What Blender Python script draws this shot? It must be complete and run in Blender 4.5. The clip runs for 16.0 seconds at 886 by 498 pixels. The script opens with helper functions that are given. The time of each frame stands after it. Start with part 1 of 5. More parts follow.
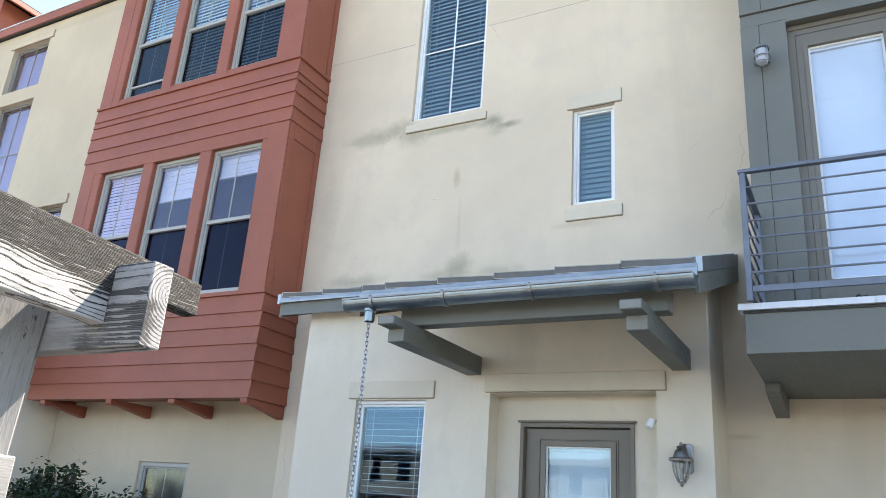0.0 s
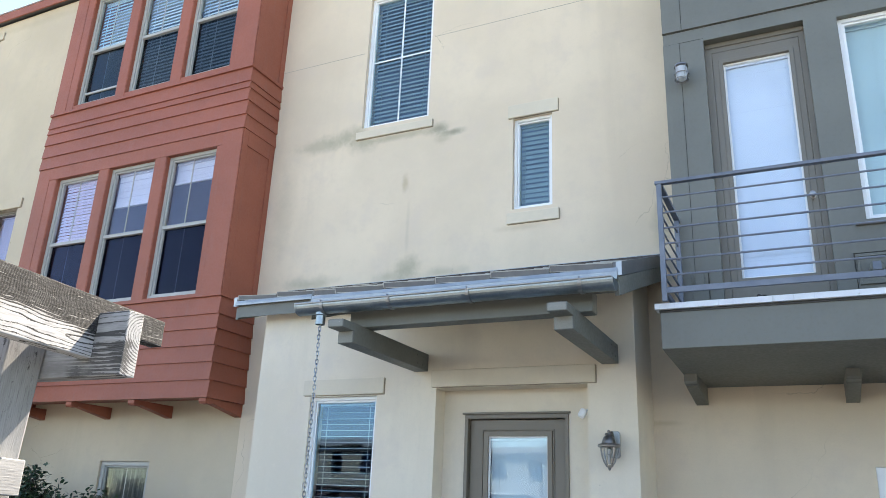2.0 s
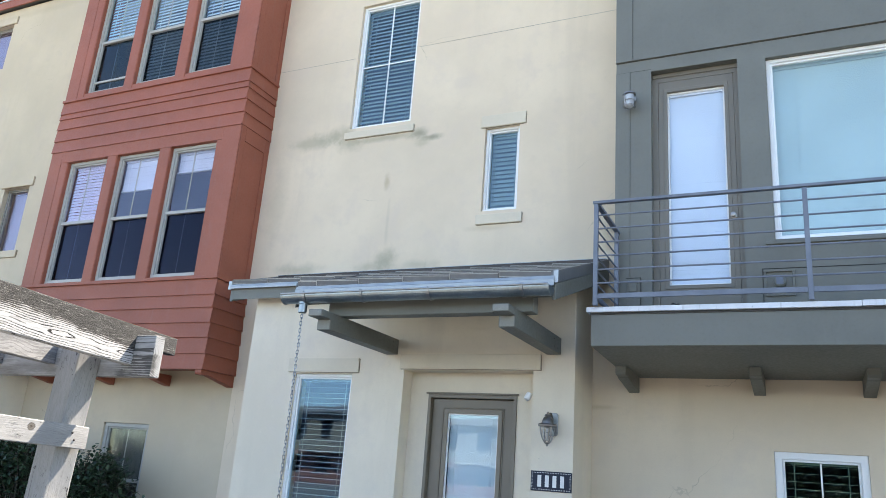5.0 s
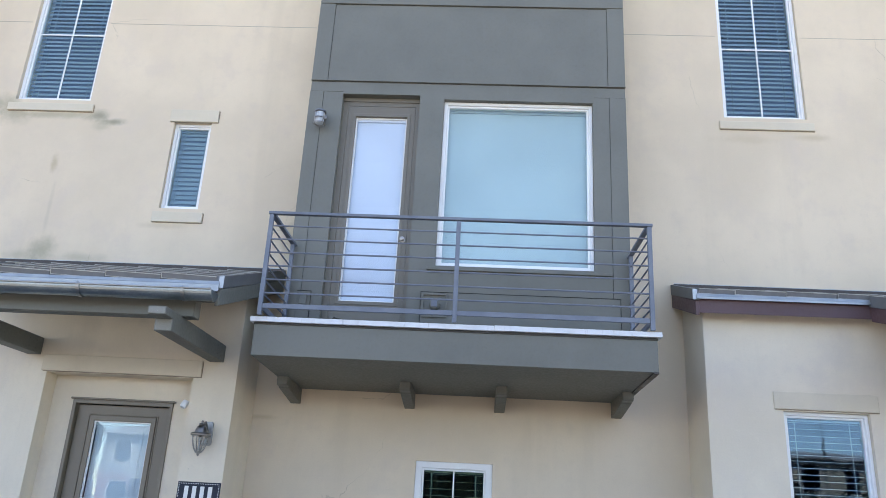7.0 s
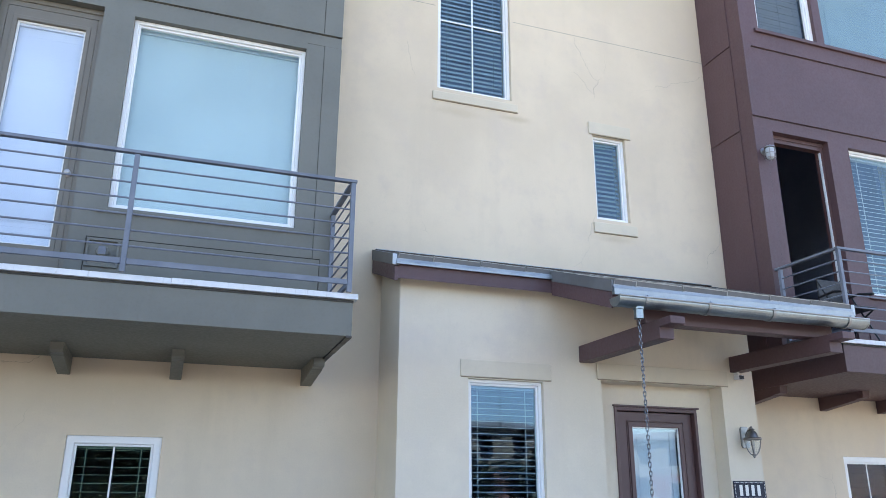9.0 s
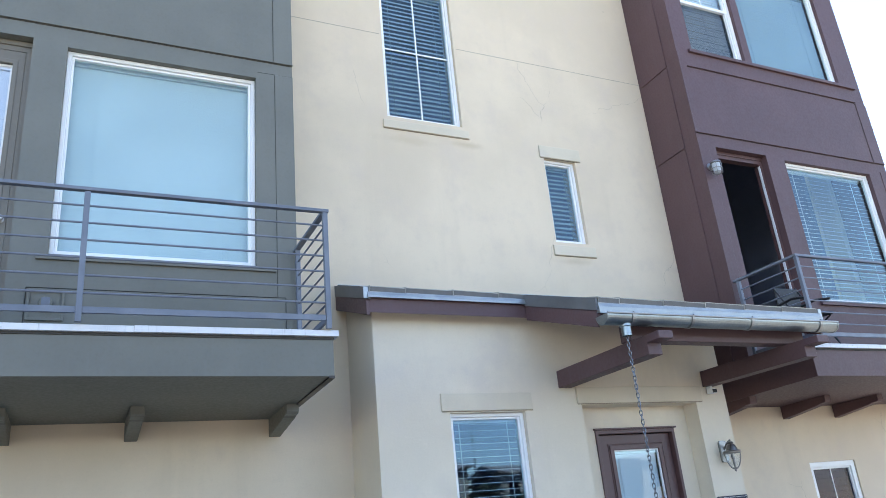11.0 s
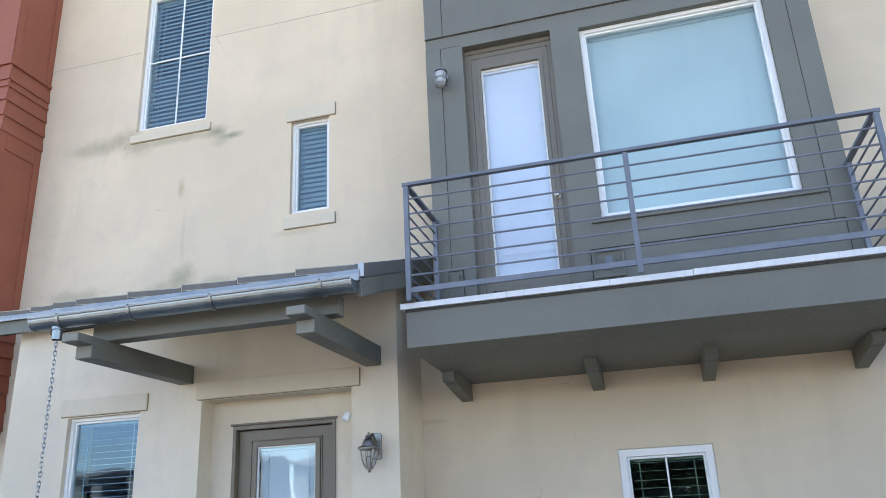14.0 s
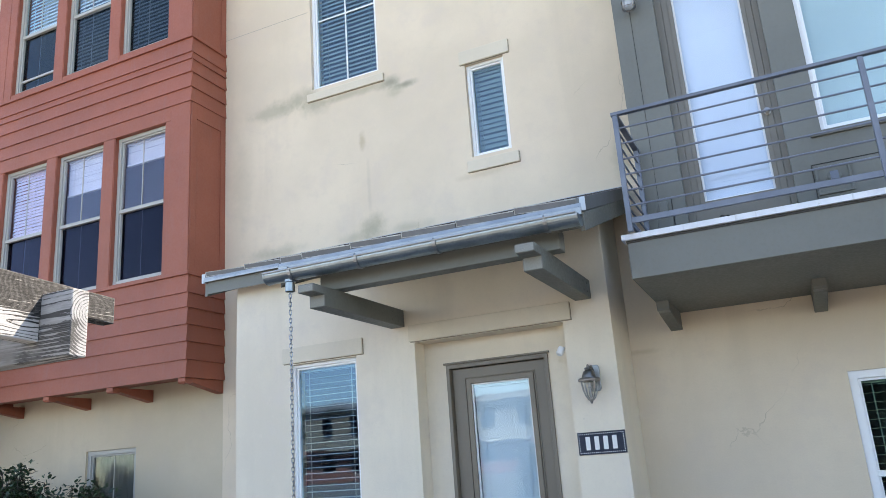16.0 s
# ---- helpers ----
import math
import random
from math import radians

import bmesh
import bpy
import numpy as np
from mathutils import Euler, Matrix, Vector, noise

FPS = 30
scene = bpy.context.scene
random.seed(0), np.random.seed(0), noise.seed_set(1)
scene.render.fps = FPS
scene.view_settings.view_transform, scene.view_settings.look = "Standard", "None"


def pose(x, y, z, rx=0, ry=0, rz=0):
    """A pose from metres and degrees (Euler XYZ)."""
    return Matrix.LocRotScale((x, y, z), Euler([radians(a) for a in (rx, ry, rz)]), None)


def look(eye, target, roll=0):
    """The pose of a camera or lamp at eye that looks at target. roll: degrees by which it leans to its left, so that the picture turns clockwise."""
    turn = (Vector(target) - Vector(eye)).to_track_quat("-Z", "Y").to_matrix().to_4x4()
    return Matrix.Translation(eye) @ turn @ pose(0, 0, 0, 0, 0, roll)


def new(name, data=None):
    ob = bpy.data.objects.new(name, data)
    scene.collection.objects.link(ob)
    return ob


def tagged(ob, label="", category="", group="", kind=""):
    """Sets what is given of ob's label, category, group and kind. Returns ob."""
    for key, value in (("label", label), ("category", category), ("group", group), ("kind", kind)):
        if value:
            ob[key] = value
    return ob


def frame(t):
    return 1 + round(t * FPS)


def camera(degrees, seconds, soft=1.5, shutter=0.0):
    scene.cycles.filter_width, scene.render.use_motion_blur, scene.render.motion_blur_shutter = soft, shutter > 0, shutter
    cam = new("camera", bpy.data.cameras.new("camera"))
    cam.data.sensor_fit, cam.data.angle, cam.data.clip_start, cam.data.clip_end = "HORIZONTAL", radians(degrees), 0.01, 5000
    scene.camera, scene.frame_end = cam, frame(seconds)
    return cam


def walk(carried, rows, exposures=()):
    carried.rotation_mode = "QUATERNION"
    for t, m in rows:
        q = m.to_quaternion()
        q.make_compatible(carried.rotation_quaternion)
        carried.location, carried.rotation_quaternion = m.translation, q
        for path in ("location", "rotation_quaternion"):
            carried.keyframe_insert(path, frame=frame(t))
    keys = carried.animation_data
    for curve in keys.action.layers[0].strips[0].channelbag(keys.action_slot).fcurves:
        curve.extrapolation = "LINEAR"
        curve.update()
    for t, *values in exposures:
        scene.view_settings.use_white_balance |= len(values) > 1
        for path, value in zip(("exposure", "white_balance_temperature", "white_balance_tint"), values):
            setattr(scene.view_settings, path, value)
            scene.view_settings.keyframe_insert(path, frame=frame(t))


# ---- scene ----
cam = camera(60.5, 16.0, soft=0.6)
PATH = [
    (0, (-1.146, -7.256, 1.579), (-2.073, -5.611, 2.239), 4.2),
    (0.5, (-1.067, -7.206, 1.571), (-1.942, -5.538, 2.243), 4.8),
    (1, (-0.965, -7.201, 1.551), (-1.772, -5.496, 2.217), 4.0),
    (1.5, (-0.893, -7.363, 1.542), (-1.683, -5.645, 2.194), 2.2),
    (2, (-0.803, -7.619, 1.559), (-1.639, -5.92, 2.203), 2.4),
    (2.5, (-0.633, -7.778, 1.534), (-1.604, -6.153, 2.178), 3.1),
    (3, (-0.404, -7.953, 1.519), (-1.42, -6.334, 2.109), 3.6),
    (3.5, (-0.286, -8.27, 1.519), (-1.202, -6.582, 2.078), 3.8),
    (3.7, (-0.255, -8.341, 1.515), (-1.136, -6.635, 2.074), 4.2),
    (5.8, (0.003, -8.479, 1.555), (-0.774, -6.739, 2.162), 4.0),
    (6, (0.026, -8.497, 1.543), (-0.699, -6.74, 2.166), 4.2),
    (6.5, (0.121, -8.484, 1.567), (-0.327, -6.646, 2.215), 3.6),
    (7, (0.258, -8.417, 1.548), (0.153, -6.528, 2.196), 3.1),
    (7.5, (0.367, -8.34, 1.562), (0.558, -6.45, 2.187), 2.8),
    (8, (0.416, -8.203, 1.555), (0.844, -6.345, 2.158), 2.0),
    (8.5, (0.484, -7.969, 1.573), (1.041, -6.141, 2.162), 1.0),
    (9, (0.478, -7.825, 1.56), (1.112, -6.028, 2.167), 0.3),
    (9.2, (0.455, -7.776, 1.563), (1.116, -5.995, 2.19), -0.1),
    (11.3, (0.052, -7.234, 1.567), (0.895, -5.569, 2.285), -5.9),
    (11.5, (0.05, -7.213, 1.558), (0.877, -5.545, 2.287), -6.2),
    (12, (0.046, -7.192, 1.548), (0.739, -5.467, 2.287), -6.3),
    (12.5, (0.076, -7.21, 1.563), (0.531, -5.407, 2.299), -6.1),
    (13, (0.052, -7.205, 1.567), (0.228, -5.355, 2.307), -5.2),
    (13.5, (0.026, -7.206, 1.545), (-0.106, -5.347, 2.27), -4.1),
    (14, (-0.033, -7.258, 1.539), (-0.507, -5.431, 2.201), -2.8),
    (14.5, (-0.196, -7.385, 1.541), (-0.849, -5.593, 2.141), -3.7),
    (15, (-0.353, -7.531, 1.53), (-1.035, -5.733, 2.08), -4.6),
    (15.5, (-0.587, -7.604, 1.525), (-1.302, -5.813, 2.057), -2.9),
    (16, (-0.791, -7.55, 1.539), (-1.572, -5.787, 2.072), -4.2),
]
EXPOSURES = [(0, 3.0, 7200, 12), (1, 3.04, 7220, 12), (2.5, 2.96, 7230, 11), (4, 2.96, 7150, 11), (6, 2.97, 7060, 13), (7, 2.96, 7220, 17), (8, 3.04, 7120, 16), (9, 3.04, 7020, 15), (12, 3.07, 6900, 12), (13, 3.02, 7020, 15), (14, 3.01, 7270, 15), (16, 3.04, 7320, 14)]
walk(cam, [(t, look(eye, target, roll)) for t, eye, target, roll in PATH], exposures=EXPOSURES)

# the light comes from the sky and one sun behind the houses
SUN_DIR = Vector((0.25, 1.0, 1.55)).normalized()      # towards the sun
SUN_EL = math.asin(SUN_DIR.z)
SUN_ROT = math.atan2(SUN_DIR.x, SUN_DIR.y)

world = bpy.data.worlds.new("world")
scene.world = world
world.use_nodes = True
wn, wl = world.node_tree.nodes, world.node_tree.links
wn.clear()
w_out = wn.new("ShaderNodeOutputWorld")
w_bg = wn.new("ShaderNodeBackground")
w_sky = wn.new("ShaderNodeTexSky")
w_sky.sky_type = "NISHITA"
w_sky.sun_disc = False
w_sky.sun_elevation = SUN_EL
w_sky.sun_rotation = SUN_ROT
w_sky.air_density, w_sky.dust_density, w_sky.ozone_density = 1.0, 0.0, 1.5
w_sky.altitude = 1200
w_tc = wn.new("ShaderNodeTexCoord")
w_map = wn.new("ShaderNodeMapping")
w_map.inputs["Scale"].default_value = (1.6, 1.6, 4.5)
w_map.inputs["Location"].default_value = (3.1, 1.7, 0.4)
w_noise = wn.new("ShaderNodeTexNoise")
w_noise.inputs["Scale"].default_value = 1.7
w_noise.inputs["Detail"].default_value = 7.0
w_noise.inputs["Roughness"].default_value = 0.6
w_ramp = wn.new("ShaderNodeMapRange")
w_ramp.inputs["From Min"].default_value, w_ramp.inputs["From Max"].default_value = 0.56, 0.85
w_ramp.inputs["To Max"].default_value = 0.45
w_mix = wn.new("ShaderNodeMix")
w_mix.data_type = "RGBA"
w_mix.inputs["B"].default_value = (3.0, 3.5, 4.1, 1)
wl.new(w_tc.outputs["Generated"], w_map.inputs["Vector"])
wl.new(w_map.outputs["Vector"], w_noise.inputs["Vector"])
wl.new(w_noise.outputs["Fac"], w_ramp.inputs["Value"])
wl.new(w_ramp.outputs["Result"], w_mix.inputs["Factor"])
wl.new(w_sky.outputs["Color"], w_mix.inputs["A"])
wl.new(w_mix.outputs["Result"], w_bg.inputs["Color"])
w_bg.inputs["Strength"].default_value = 0.08
wl.new(w_bg.outputs["Background"], w_out.inputs["Surface"])

sun = new("sun", bpy.data.lights.new("sun", "SUN"))
sun.data.energy, sun.data.angle, sun.data.color = 4.8, radians(0.53), (1.0, 0.955, 0.89)
sun.matrix_basis = look(Vector((0, 0, 30)) + SUN_DIR * 10, (0, 0, 30))


# ---------------------------------------------------------------- materials
class Nodes:
    """A small builder of node trees."""

    def __init__(self, name):
        self.m = bpy.data.materials.new(name)
        self.m.use_nodes = True
        self.t = self.m.node_tree
        self.bsdf = self.t.nodes["Principled BSDF"]
        self.out = self.t.nodes["Material Output"]
        self.tc = self.t.nodes.new("ShaderNodeTexCoord")

    def link(self, a, b):
        self.t.links.new(a, b)

    def val(self, socket, v):
        if hasattr(v, "is_linked"):
            self.link(v, socket)
        else:
            socket.default_value = v

    def coords(self, scale=(1, 1, 1), turn=(0, 0, 0), shift=(0, 0, 0)):
        n = self.t.nodes.new("ShaderNodeMapping")
        n.inputs["Scale"].default_value = scale
        n.inputs["Rotation"].default_value = turn
        n.inputs["Location"].default_value = shift
        self.link(self.tc.outputs["Object"], n.inputs["Vector"])
        return n.outputs["Vector"]

    def noise(self, scale, detail=4.0, rough=0.55, vec=None, distortion=0.0):
        n = self.t.nodes.new("ShaderNodeTexNoise")
        n.inputs["Scale"].default_value = scale
        n.inputs["Detail"].default_value = detail
        n.inputs["Roughness"].default_value = rough
        n.inputs["Distortion"].default_value = distortion
        self.link(vec if vec is not None else self.tc.outputs["Object"], n.inputs["Vector"])
        return n.outputs["Fac"]

    def ramp(self, v, lo, hi, to0=0.0, to1=1.0):
        n = self.t.nodes.new("ShaderNodeMapRange")
        n.interpolation_type = "SMOOTHSTEP"
        self.val(n.inputs["Value"], v)
        n.inputs["From Min"].default_value, n.inputs["From Max"].default_value = lo, hi
        n.inputs["To Min"].default_value, n.inputs["To Max"].default_value = to0, to1
        return n.outputs["Result"]

    def math(self, op, a, b=0.0):
        n = self.t.nodes.new("ShaderNodeMath")
        n.operation = op
        self.val(n.inputs[0], a)
        self.val(n.inputs[1], b)
        return n.outputs["Value"]

    def mix(self, f, a, b):
        n = self.t.nodes.new("ShaderNodeMix")
        n.data_type = "RGBA"
        self.val(n.inputs["Factor"], f)
        for key, v in (("A", a), ("B", b)):
            self.val(n.inputs[key], v if hasattr(v, "is_linked") else (*v[:3], 1))
        return n.outputs["Result"]

    def bump(self, height, strength, distance=0.01):
        n = self.t.nodes.new("ShaderNodeBump")
        n.inputs["Strength"].default_value = strength
        n.inputs["Distance"].default_value = distance
        self.link(height, n.inputs["Height"])
        if self.bsdf.inputs["Normal"].is_linked:
            self.link(self.bsdf.inputs["Normal"].links[0].from_socket, n.inputs["Normal"])
        self.link(n.outputs["Normal"], self.bsdf.inputs["Normal"])

    def finish(self, color, rough, metallic=0.0, spec=0.5):
        self.val(self.bsdf.inputs["Base Color"], color if hasattr(color, "is_linked") else (*color, 1))
        self.val(self.bsdf.inputs["Roughness"], rough)
        self.bsdf.inputs["Metallic"].default_value = metallic
        self.bsdf.inputs["Specular IOR Level"].default_value = spec
        return self.m


def tint(c, k):
    return tuple(min(1.0, v * k) for v in c)


def painted(name, c, rough=0.55, fade=0.10, relief=0.15, scale=1.3, random_shift=0.0):
    """Paint on boards or metal: broad fading, fine mottling, faint brush relief."""
    n = Nodes(name)
    broad = n.noise(scale, 4)
    fine = n.noise(38, 3)
    streak = n.noise(6, 4, vec=n.coords((3, 3, 0.35)))
    col = n.mix(n.ramp(broad, 0.3, 0.7), tint(c, 1 - fade), tint(c, 1 + fade))
    col = n.mix(n.math("MULTIPLY", n.ramp(streak, 0.52, 0.75), 0.22), col, tuple(0.6 * v + 0.4 * (sum(c) / 3 + 0.05) for v in c))
    col = n.mix(n.math("MULTIPLY", n.ramp(fine, 0.55, 0.8), 0.18), col, tint(c, 0.75))
    if random_shift:
        info = n.t.nodes.new("ShaderNodeObjectInfo")
        col = n.mix(n.ramp(info.outputs["Random"], 0, 1, 0, random_shift), col, tint(c, 0.7))
    n.bump(fine, relief, 0.002)
    return n.finish(col, n.ramp(fine, 0.3, 0.7, rough - 0.06, rough + 0.08))


def stucco(name, c, stains=()):
    """Sand-finished stucco with cloudy discolouring and a few stains of their own shape."""
    n = Nodes(name)
    grit = n.noise(170, 3, 0.6)
    sand = n.noise(55, 4, 0.6)
    cloud = n.noise(0.55, 5, 0.55)
    patch = n.noise(2.1, 5, 0.6)
    runs = n.noise(1.0, 5, 0.6, vec=n.coords((2.2, 2.2, 0.22)))
    col = n.mix(n.ramp(cloud, 0.32, 0.68), tint(c, 0.90), tint(c, 1.05))
    col = n.mix(n.math("MULTIPLY", n.ramp(patch, 0.48, 0.70), 0.55), col, (c[0] * 0.90, c[1] * 0.90, c[2] * 0.96))
    col = n.mix(n.math("MULTIPLY", n.ramp(runs, 0.52, 0.75), 0.38), col, (c[0] * 0.84, c[1] * 0.84, c[2] * 0.84))
    blot = n.noise(6.5, 6, 0.68)
    col = n.mix(n.math("MULTIPLY", n.ramp(blot, 0.50, 0.72), 0.30), col, (c[0] * 0.88, c[1] * 0.885, c[2] * 0.90))
    col = n.mix(n.math("MULTIPLY", n.ramp(n.noise(17, 5, 0.7), 0.55, 0.75), 0.22), col, tint(c, 1.10))
    col = n.mix(n.math("MULTIPLY", n.ramp(sand, 0.5, 0.8), 0.20), col, tint(c, 0.76))
    if stains:
        v = n.t.nodes.new("ShaderNodeTexVoronoi")
        v.feature = "DISTANCE_TO_EDGE"
        v.inputs["Scale"].default_value = 0.55
        wob = n.t.nodes.new("ShaderNodeTexNoise")
        wob.inputs["Scale"].default_value = 2.6
        wob.inputs["Detail"].default_value = 6.0
        n.link(n.tc.outputs["Object"], wob.inputs["Vector"])
        add = n.t.nodes.new("ShaderNodeVectorMath")
        add.operation = "MULTIPLY_ADD"
        n.link(wob.outputs["Color"], add.inputs[0])
        add.inputs[1].default_value = (0.35, 0.35, 0.35)
        n.link(n.tc.outputs["Object"], add.inputs[2])
        n.link(add.outputs["Vector"], v.inputs["Vector"])
        hair = n.math("MULTIPLY", n.ramp(v.outputs["Distance"], 0.0025, 0.0005), n.ramp(n.noise(0.8, 3), 0.54, 0.62))
        col = n.mix(n.math("MULTIPLY", hair, 0.45), col, tint(c, 0.45))
        warp = n.noise(3.0, 6, 0.65)
    for x, z, rx, rz, amount, sc in stains:
        v = n.coords((1 / rx, 0.001, 1 / rz), shift=(-x / rx, 0, -z / rz))
        d = n.t.nodes.new("ShaderNodeVectorMath")
        d.operation = "LENGTH"
        n.link(v, d.inputs[0])
        edge = n.math("ADD", d.outputs["Value"], n.math("MULTIPLY", n.math("SUBTRACT", warp, 0.5), 1.9))
        col = n.mix(n.math("MULTIPLY", n.ramp(edge, 1.15, 0.10), amount), col, sc)
    pit = n.t.nodes.new("ShaderNodeTexVoronoi")
    pit.inputs["Scale"].default_value = 1.7
    n.link(n.tc.outputs["Object"], pit.inputs["Vector"])
    col = n.mix(n.ramp(pit.outputs["Distance"], 0.022, 0.010, 0.0, 0.65), col, tint(c, 0.25))
    n.bump(grit, 0.35, 0.003)
    n.bump(sand, 0.22, 0.006)
    n.bump(patch, 0.12, 0.02)
    return n.finish(col, 0.93, spec=0.25)


CREAM = (0.69, 0.575, 0.43)
OLIVE = (0.36, 0.32, 0.225)
MOSS = (0.27, 0.25, 0.18)
RUST = (0.42, 0.32, 0.19)
M_STUCCO = stucco("stucco_wall", CREAM, [
    (-6.45, 6.13, 0.55, 0.14, 0.62, OLIVE), (-6.05, 6.20, 0.36, 0.16, 0.72, OLIVE), (-5.78, 6.05, 0.30, 0.16, 0.55, OLIVE), (-5.30, 6.06, 0.75, 0.07, 0.62, OLIVE),
    (-4.70, 6.07, 0.22, 0.12, 0.80, MOSS), (-4.47, 5.98, 0.20, 0.06, 0.85, MOSS), (-4.62, 5.93, 0.16, 0.10, 0.45, OLIVE), (-5.12, 5.38, 0.06, 0.15, 0.60, RUST),
    (-5.03, 4.25, 0.22, 0.20, 0.80, OLIVE), (-5.30, 4.17, 0.30, 0.10, 0.50, OLIVE), (-6.43, 4.18, 0.46, 0.13, 0.60, OLIVE),
    (-4.55, 4.16, 0.34, 0.09, 0.50, OLIVE), (-2.00, 4.50, 0.14, 0.42, 0.55, OLIVE), (-5.05, 4.75, 0.035, 0.50, 0.22, OLIVE),
    (-2.12, 2.41, 0.22, 0.035, 0.35, RUST), (-3.62, 4.60, 0.35, 0.05, 0.28, RUST), (-6.95, 5.2, 0.22, 0.9, 0.22, OLIVE),
    (4.20, 6.03, 0.30, 0.06, 0.40, RUST), (3.35, 5.98, 0.45, 0.08, 0.25, RUST), (5.55, 4.58, 0.34, 0.06, 0.30, RUST), (1.93, 6.7, 0.10, 0.8, 0.30, OLIVE)])
M_STUCCO_NEXT = stucco("stucco_next_house", (0.555, 0.465, 0.335), [(-13.5, 9.95, 2.5, 0.10, 0.25, OLIVE), (-8.0, 2.45, 0.5, 0.12, 0.2, OLIVE)])
M_PORCH = stucco("stucco_porch", (0.72, 0.63, 0.495))


def worn_paint(name, c, bare):
    """Paint that has flaked off in spots down to the wood."""
    n = Nodes(name)
    a, b = n.noise(16, 6, 0.65), n.noise(70, 3)
    col = n.mix(n.ramp(b, 0.3, 0.7), tint(c, 0.95), tint(c, 1.05))
    col = n.mix(n.ramp(a, 0.62, 0.66, 0.0, 0.7), col, bare)
    col = n.mix(n.ramp(n.noise(18, 5, 0.7), 0.70, 0.73, 0.0, 0.7), col, (0.03, 0.028, 0.025))
    n.bump(a, 0.3, 0.003)
    return n.finish(col, 0.75)


# Flaking is wear; the paler base colour carries light from the front.
M_WORNPAINT = worn_paint("flaking_lit_grey_paint", (0.225, 0.218, 0.188), (0.40, 0.37, 0.31))
M_TRIM = stucco("stucco_trim", (0.65, 0.57, 0.44))
M_RED = painted("red_siding_paint", (0.285, 0.081, 0.044), 0.6, 0.09)
M_GREY = painted("grey_brown_paint", (0.145, 0.144, 0.121), 0.55, 0.08)
M_GREYDOOR = painted("grey_door_paint", (0.176, 0.146, 0.106), 0.42, 0.06)
M_GREYBAYDOOR = painted("grey_balcony_door_paint", (0.162, 0.143, 0.112), 0.45, 0.06)
M_PLUM = painted("plum_paint", (0.096, 0.051, 0.053), 0.55, 0.08)
M_PLUMDOOR = painted("plum_door_paint", (0.10, 0.052, 0.050), 0.42, 0.06)
M_REDDOOR = painted("red_door_paint", (0.30, 0.07, 0.035), 0.45, 0.06)


def rail_material():
    """Blue-grey rail paint, chalky and with rust freckles."""
    n = Nodes("rail_paint")
    a, b, c = n.noise(4, 4), n.noise(45, 3), n.noise(9, 6, 0.7)
    col = n.mix(n.ramp(a, 0.3, 0.7), (0.118, 0.134, 0.168), (0.165, 0.182, 0.218))
    col = n.mix(n.ramp(b, 0.62, 0.72, 0.0, 0.4), col, (0.10, 0.11, 0.13))
    col = n.mix(n.ramp(c, 0.66, 0.70, 0.0, 0.8), col, (0.10, 0.062, 0.040))
    n.bump(b, 0.1, 0.002)
    return n.finish(col, 0.42)


M_RAIL = rail_material()
def cap_material():
    """Pale metal edging with grey drip runs, scuffs and a few dark spots."""
    n = Nodes("pale_metal_cap")
    runs = n.noise(1.0, 4, 0.6, vec=n.coords((26, 26, 2.0)))
    scuff, spot = n.noise(5, 5, 0.65), n.noise(24, 4, 0.7)
    col = n.mix(n.ramp(scuff, 0.3, 0.7), (0.60, 0.61, 0.63), (0.70, 0.71, 0.73))
    col = n.mix(n.ramp(runs, 0.56, 0.70, 0.0, 0.45), col, (0.34, 0.34, 0.335))
    col = n.mix(n.ramp(spot, 0.66, 0.72, 0.0, 0.6), col, (0.24, 0.23, 0.21))
    n.bump(scuff, 0.1, 0.002)
    return n.finish(col, n.ramp(scuff, 0.3, 0.7, 0.30, 0.46))


M_CAP = cap_material()
M_WHITE = painted("white_vinyl", (0.80, 0.80, 0.79), 0.38, 0.03, 0.05)
M_ALMOND = painted("almond_vinyl", (0.37, 0.355, 0.32), 0.40, 0.04, 0.05)
M_TAUPE = painted("taupe_vinyl", (0.25, 0.235, 0.205), 0.45, 0.05, 0.05)
# Joint colour, also used to paint the shadow under the balcony caps.
M_SEAM_SHADE = painted("dark_joint_and_cap_shade", (0.045, 0.043, 0.038), 0.8, 0.15)
M_BLACK = painted("black_plastic", (0.02, 0.02, 0.022), 0.5, 0.1)
M_NAVY = painted("navy_enamel", (0.012, 0.016, 0.032), 0.65, 0.1)
M_LETTER = painted("pale_enamel", (0.72, 0.71, 0.68), 0.4, 0.05)
M_PLASTIC = painted("white_plastic", (0.78, 0.78, 0.77), 0.35, 0.03)


def metal(name, c, rough, scale=6.0, spangle=0.0, metallic=1.0):
    n = Nodes(name)
    a = n.noise(scale, 5)
    b = n.noise(60, 3, vec=n.coords((0.15, 1, 1)))
    col = n.mix(n.ramp(a, 0.3, 0.7), tint(c, 0.82), tint(c, 1.1))
    if spangle:
        v = n.t.nodes.new("ShaderNodeTexVoronoi")
        v.inputs["Scale"].default_value = 55
        n.link(n.tc.outputs["Object"], v.inputs["Vector"])
        col = n.mix(n.math("MULTIPLY", v.outputs["Color"], spangle), col, tint(c, 0.6))
    n.bump(b, 0.08, 0.002)
    return n.finish(col, n.ramp(a, 0.3, 0.7, rough - 0.06, rough + 0.1), metallic)


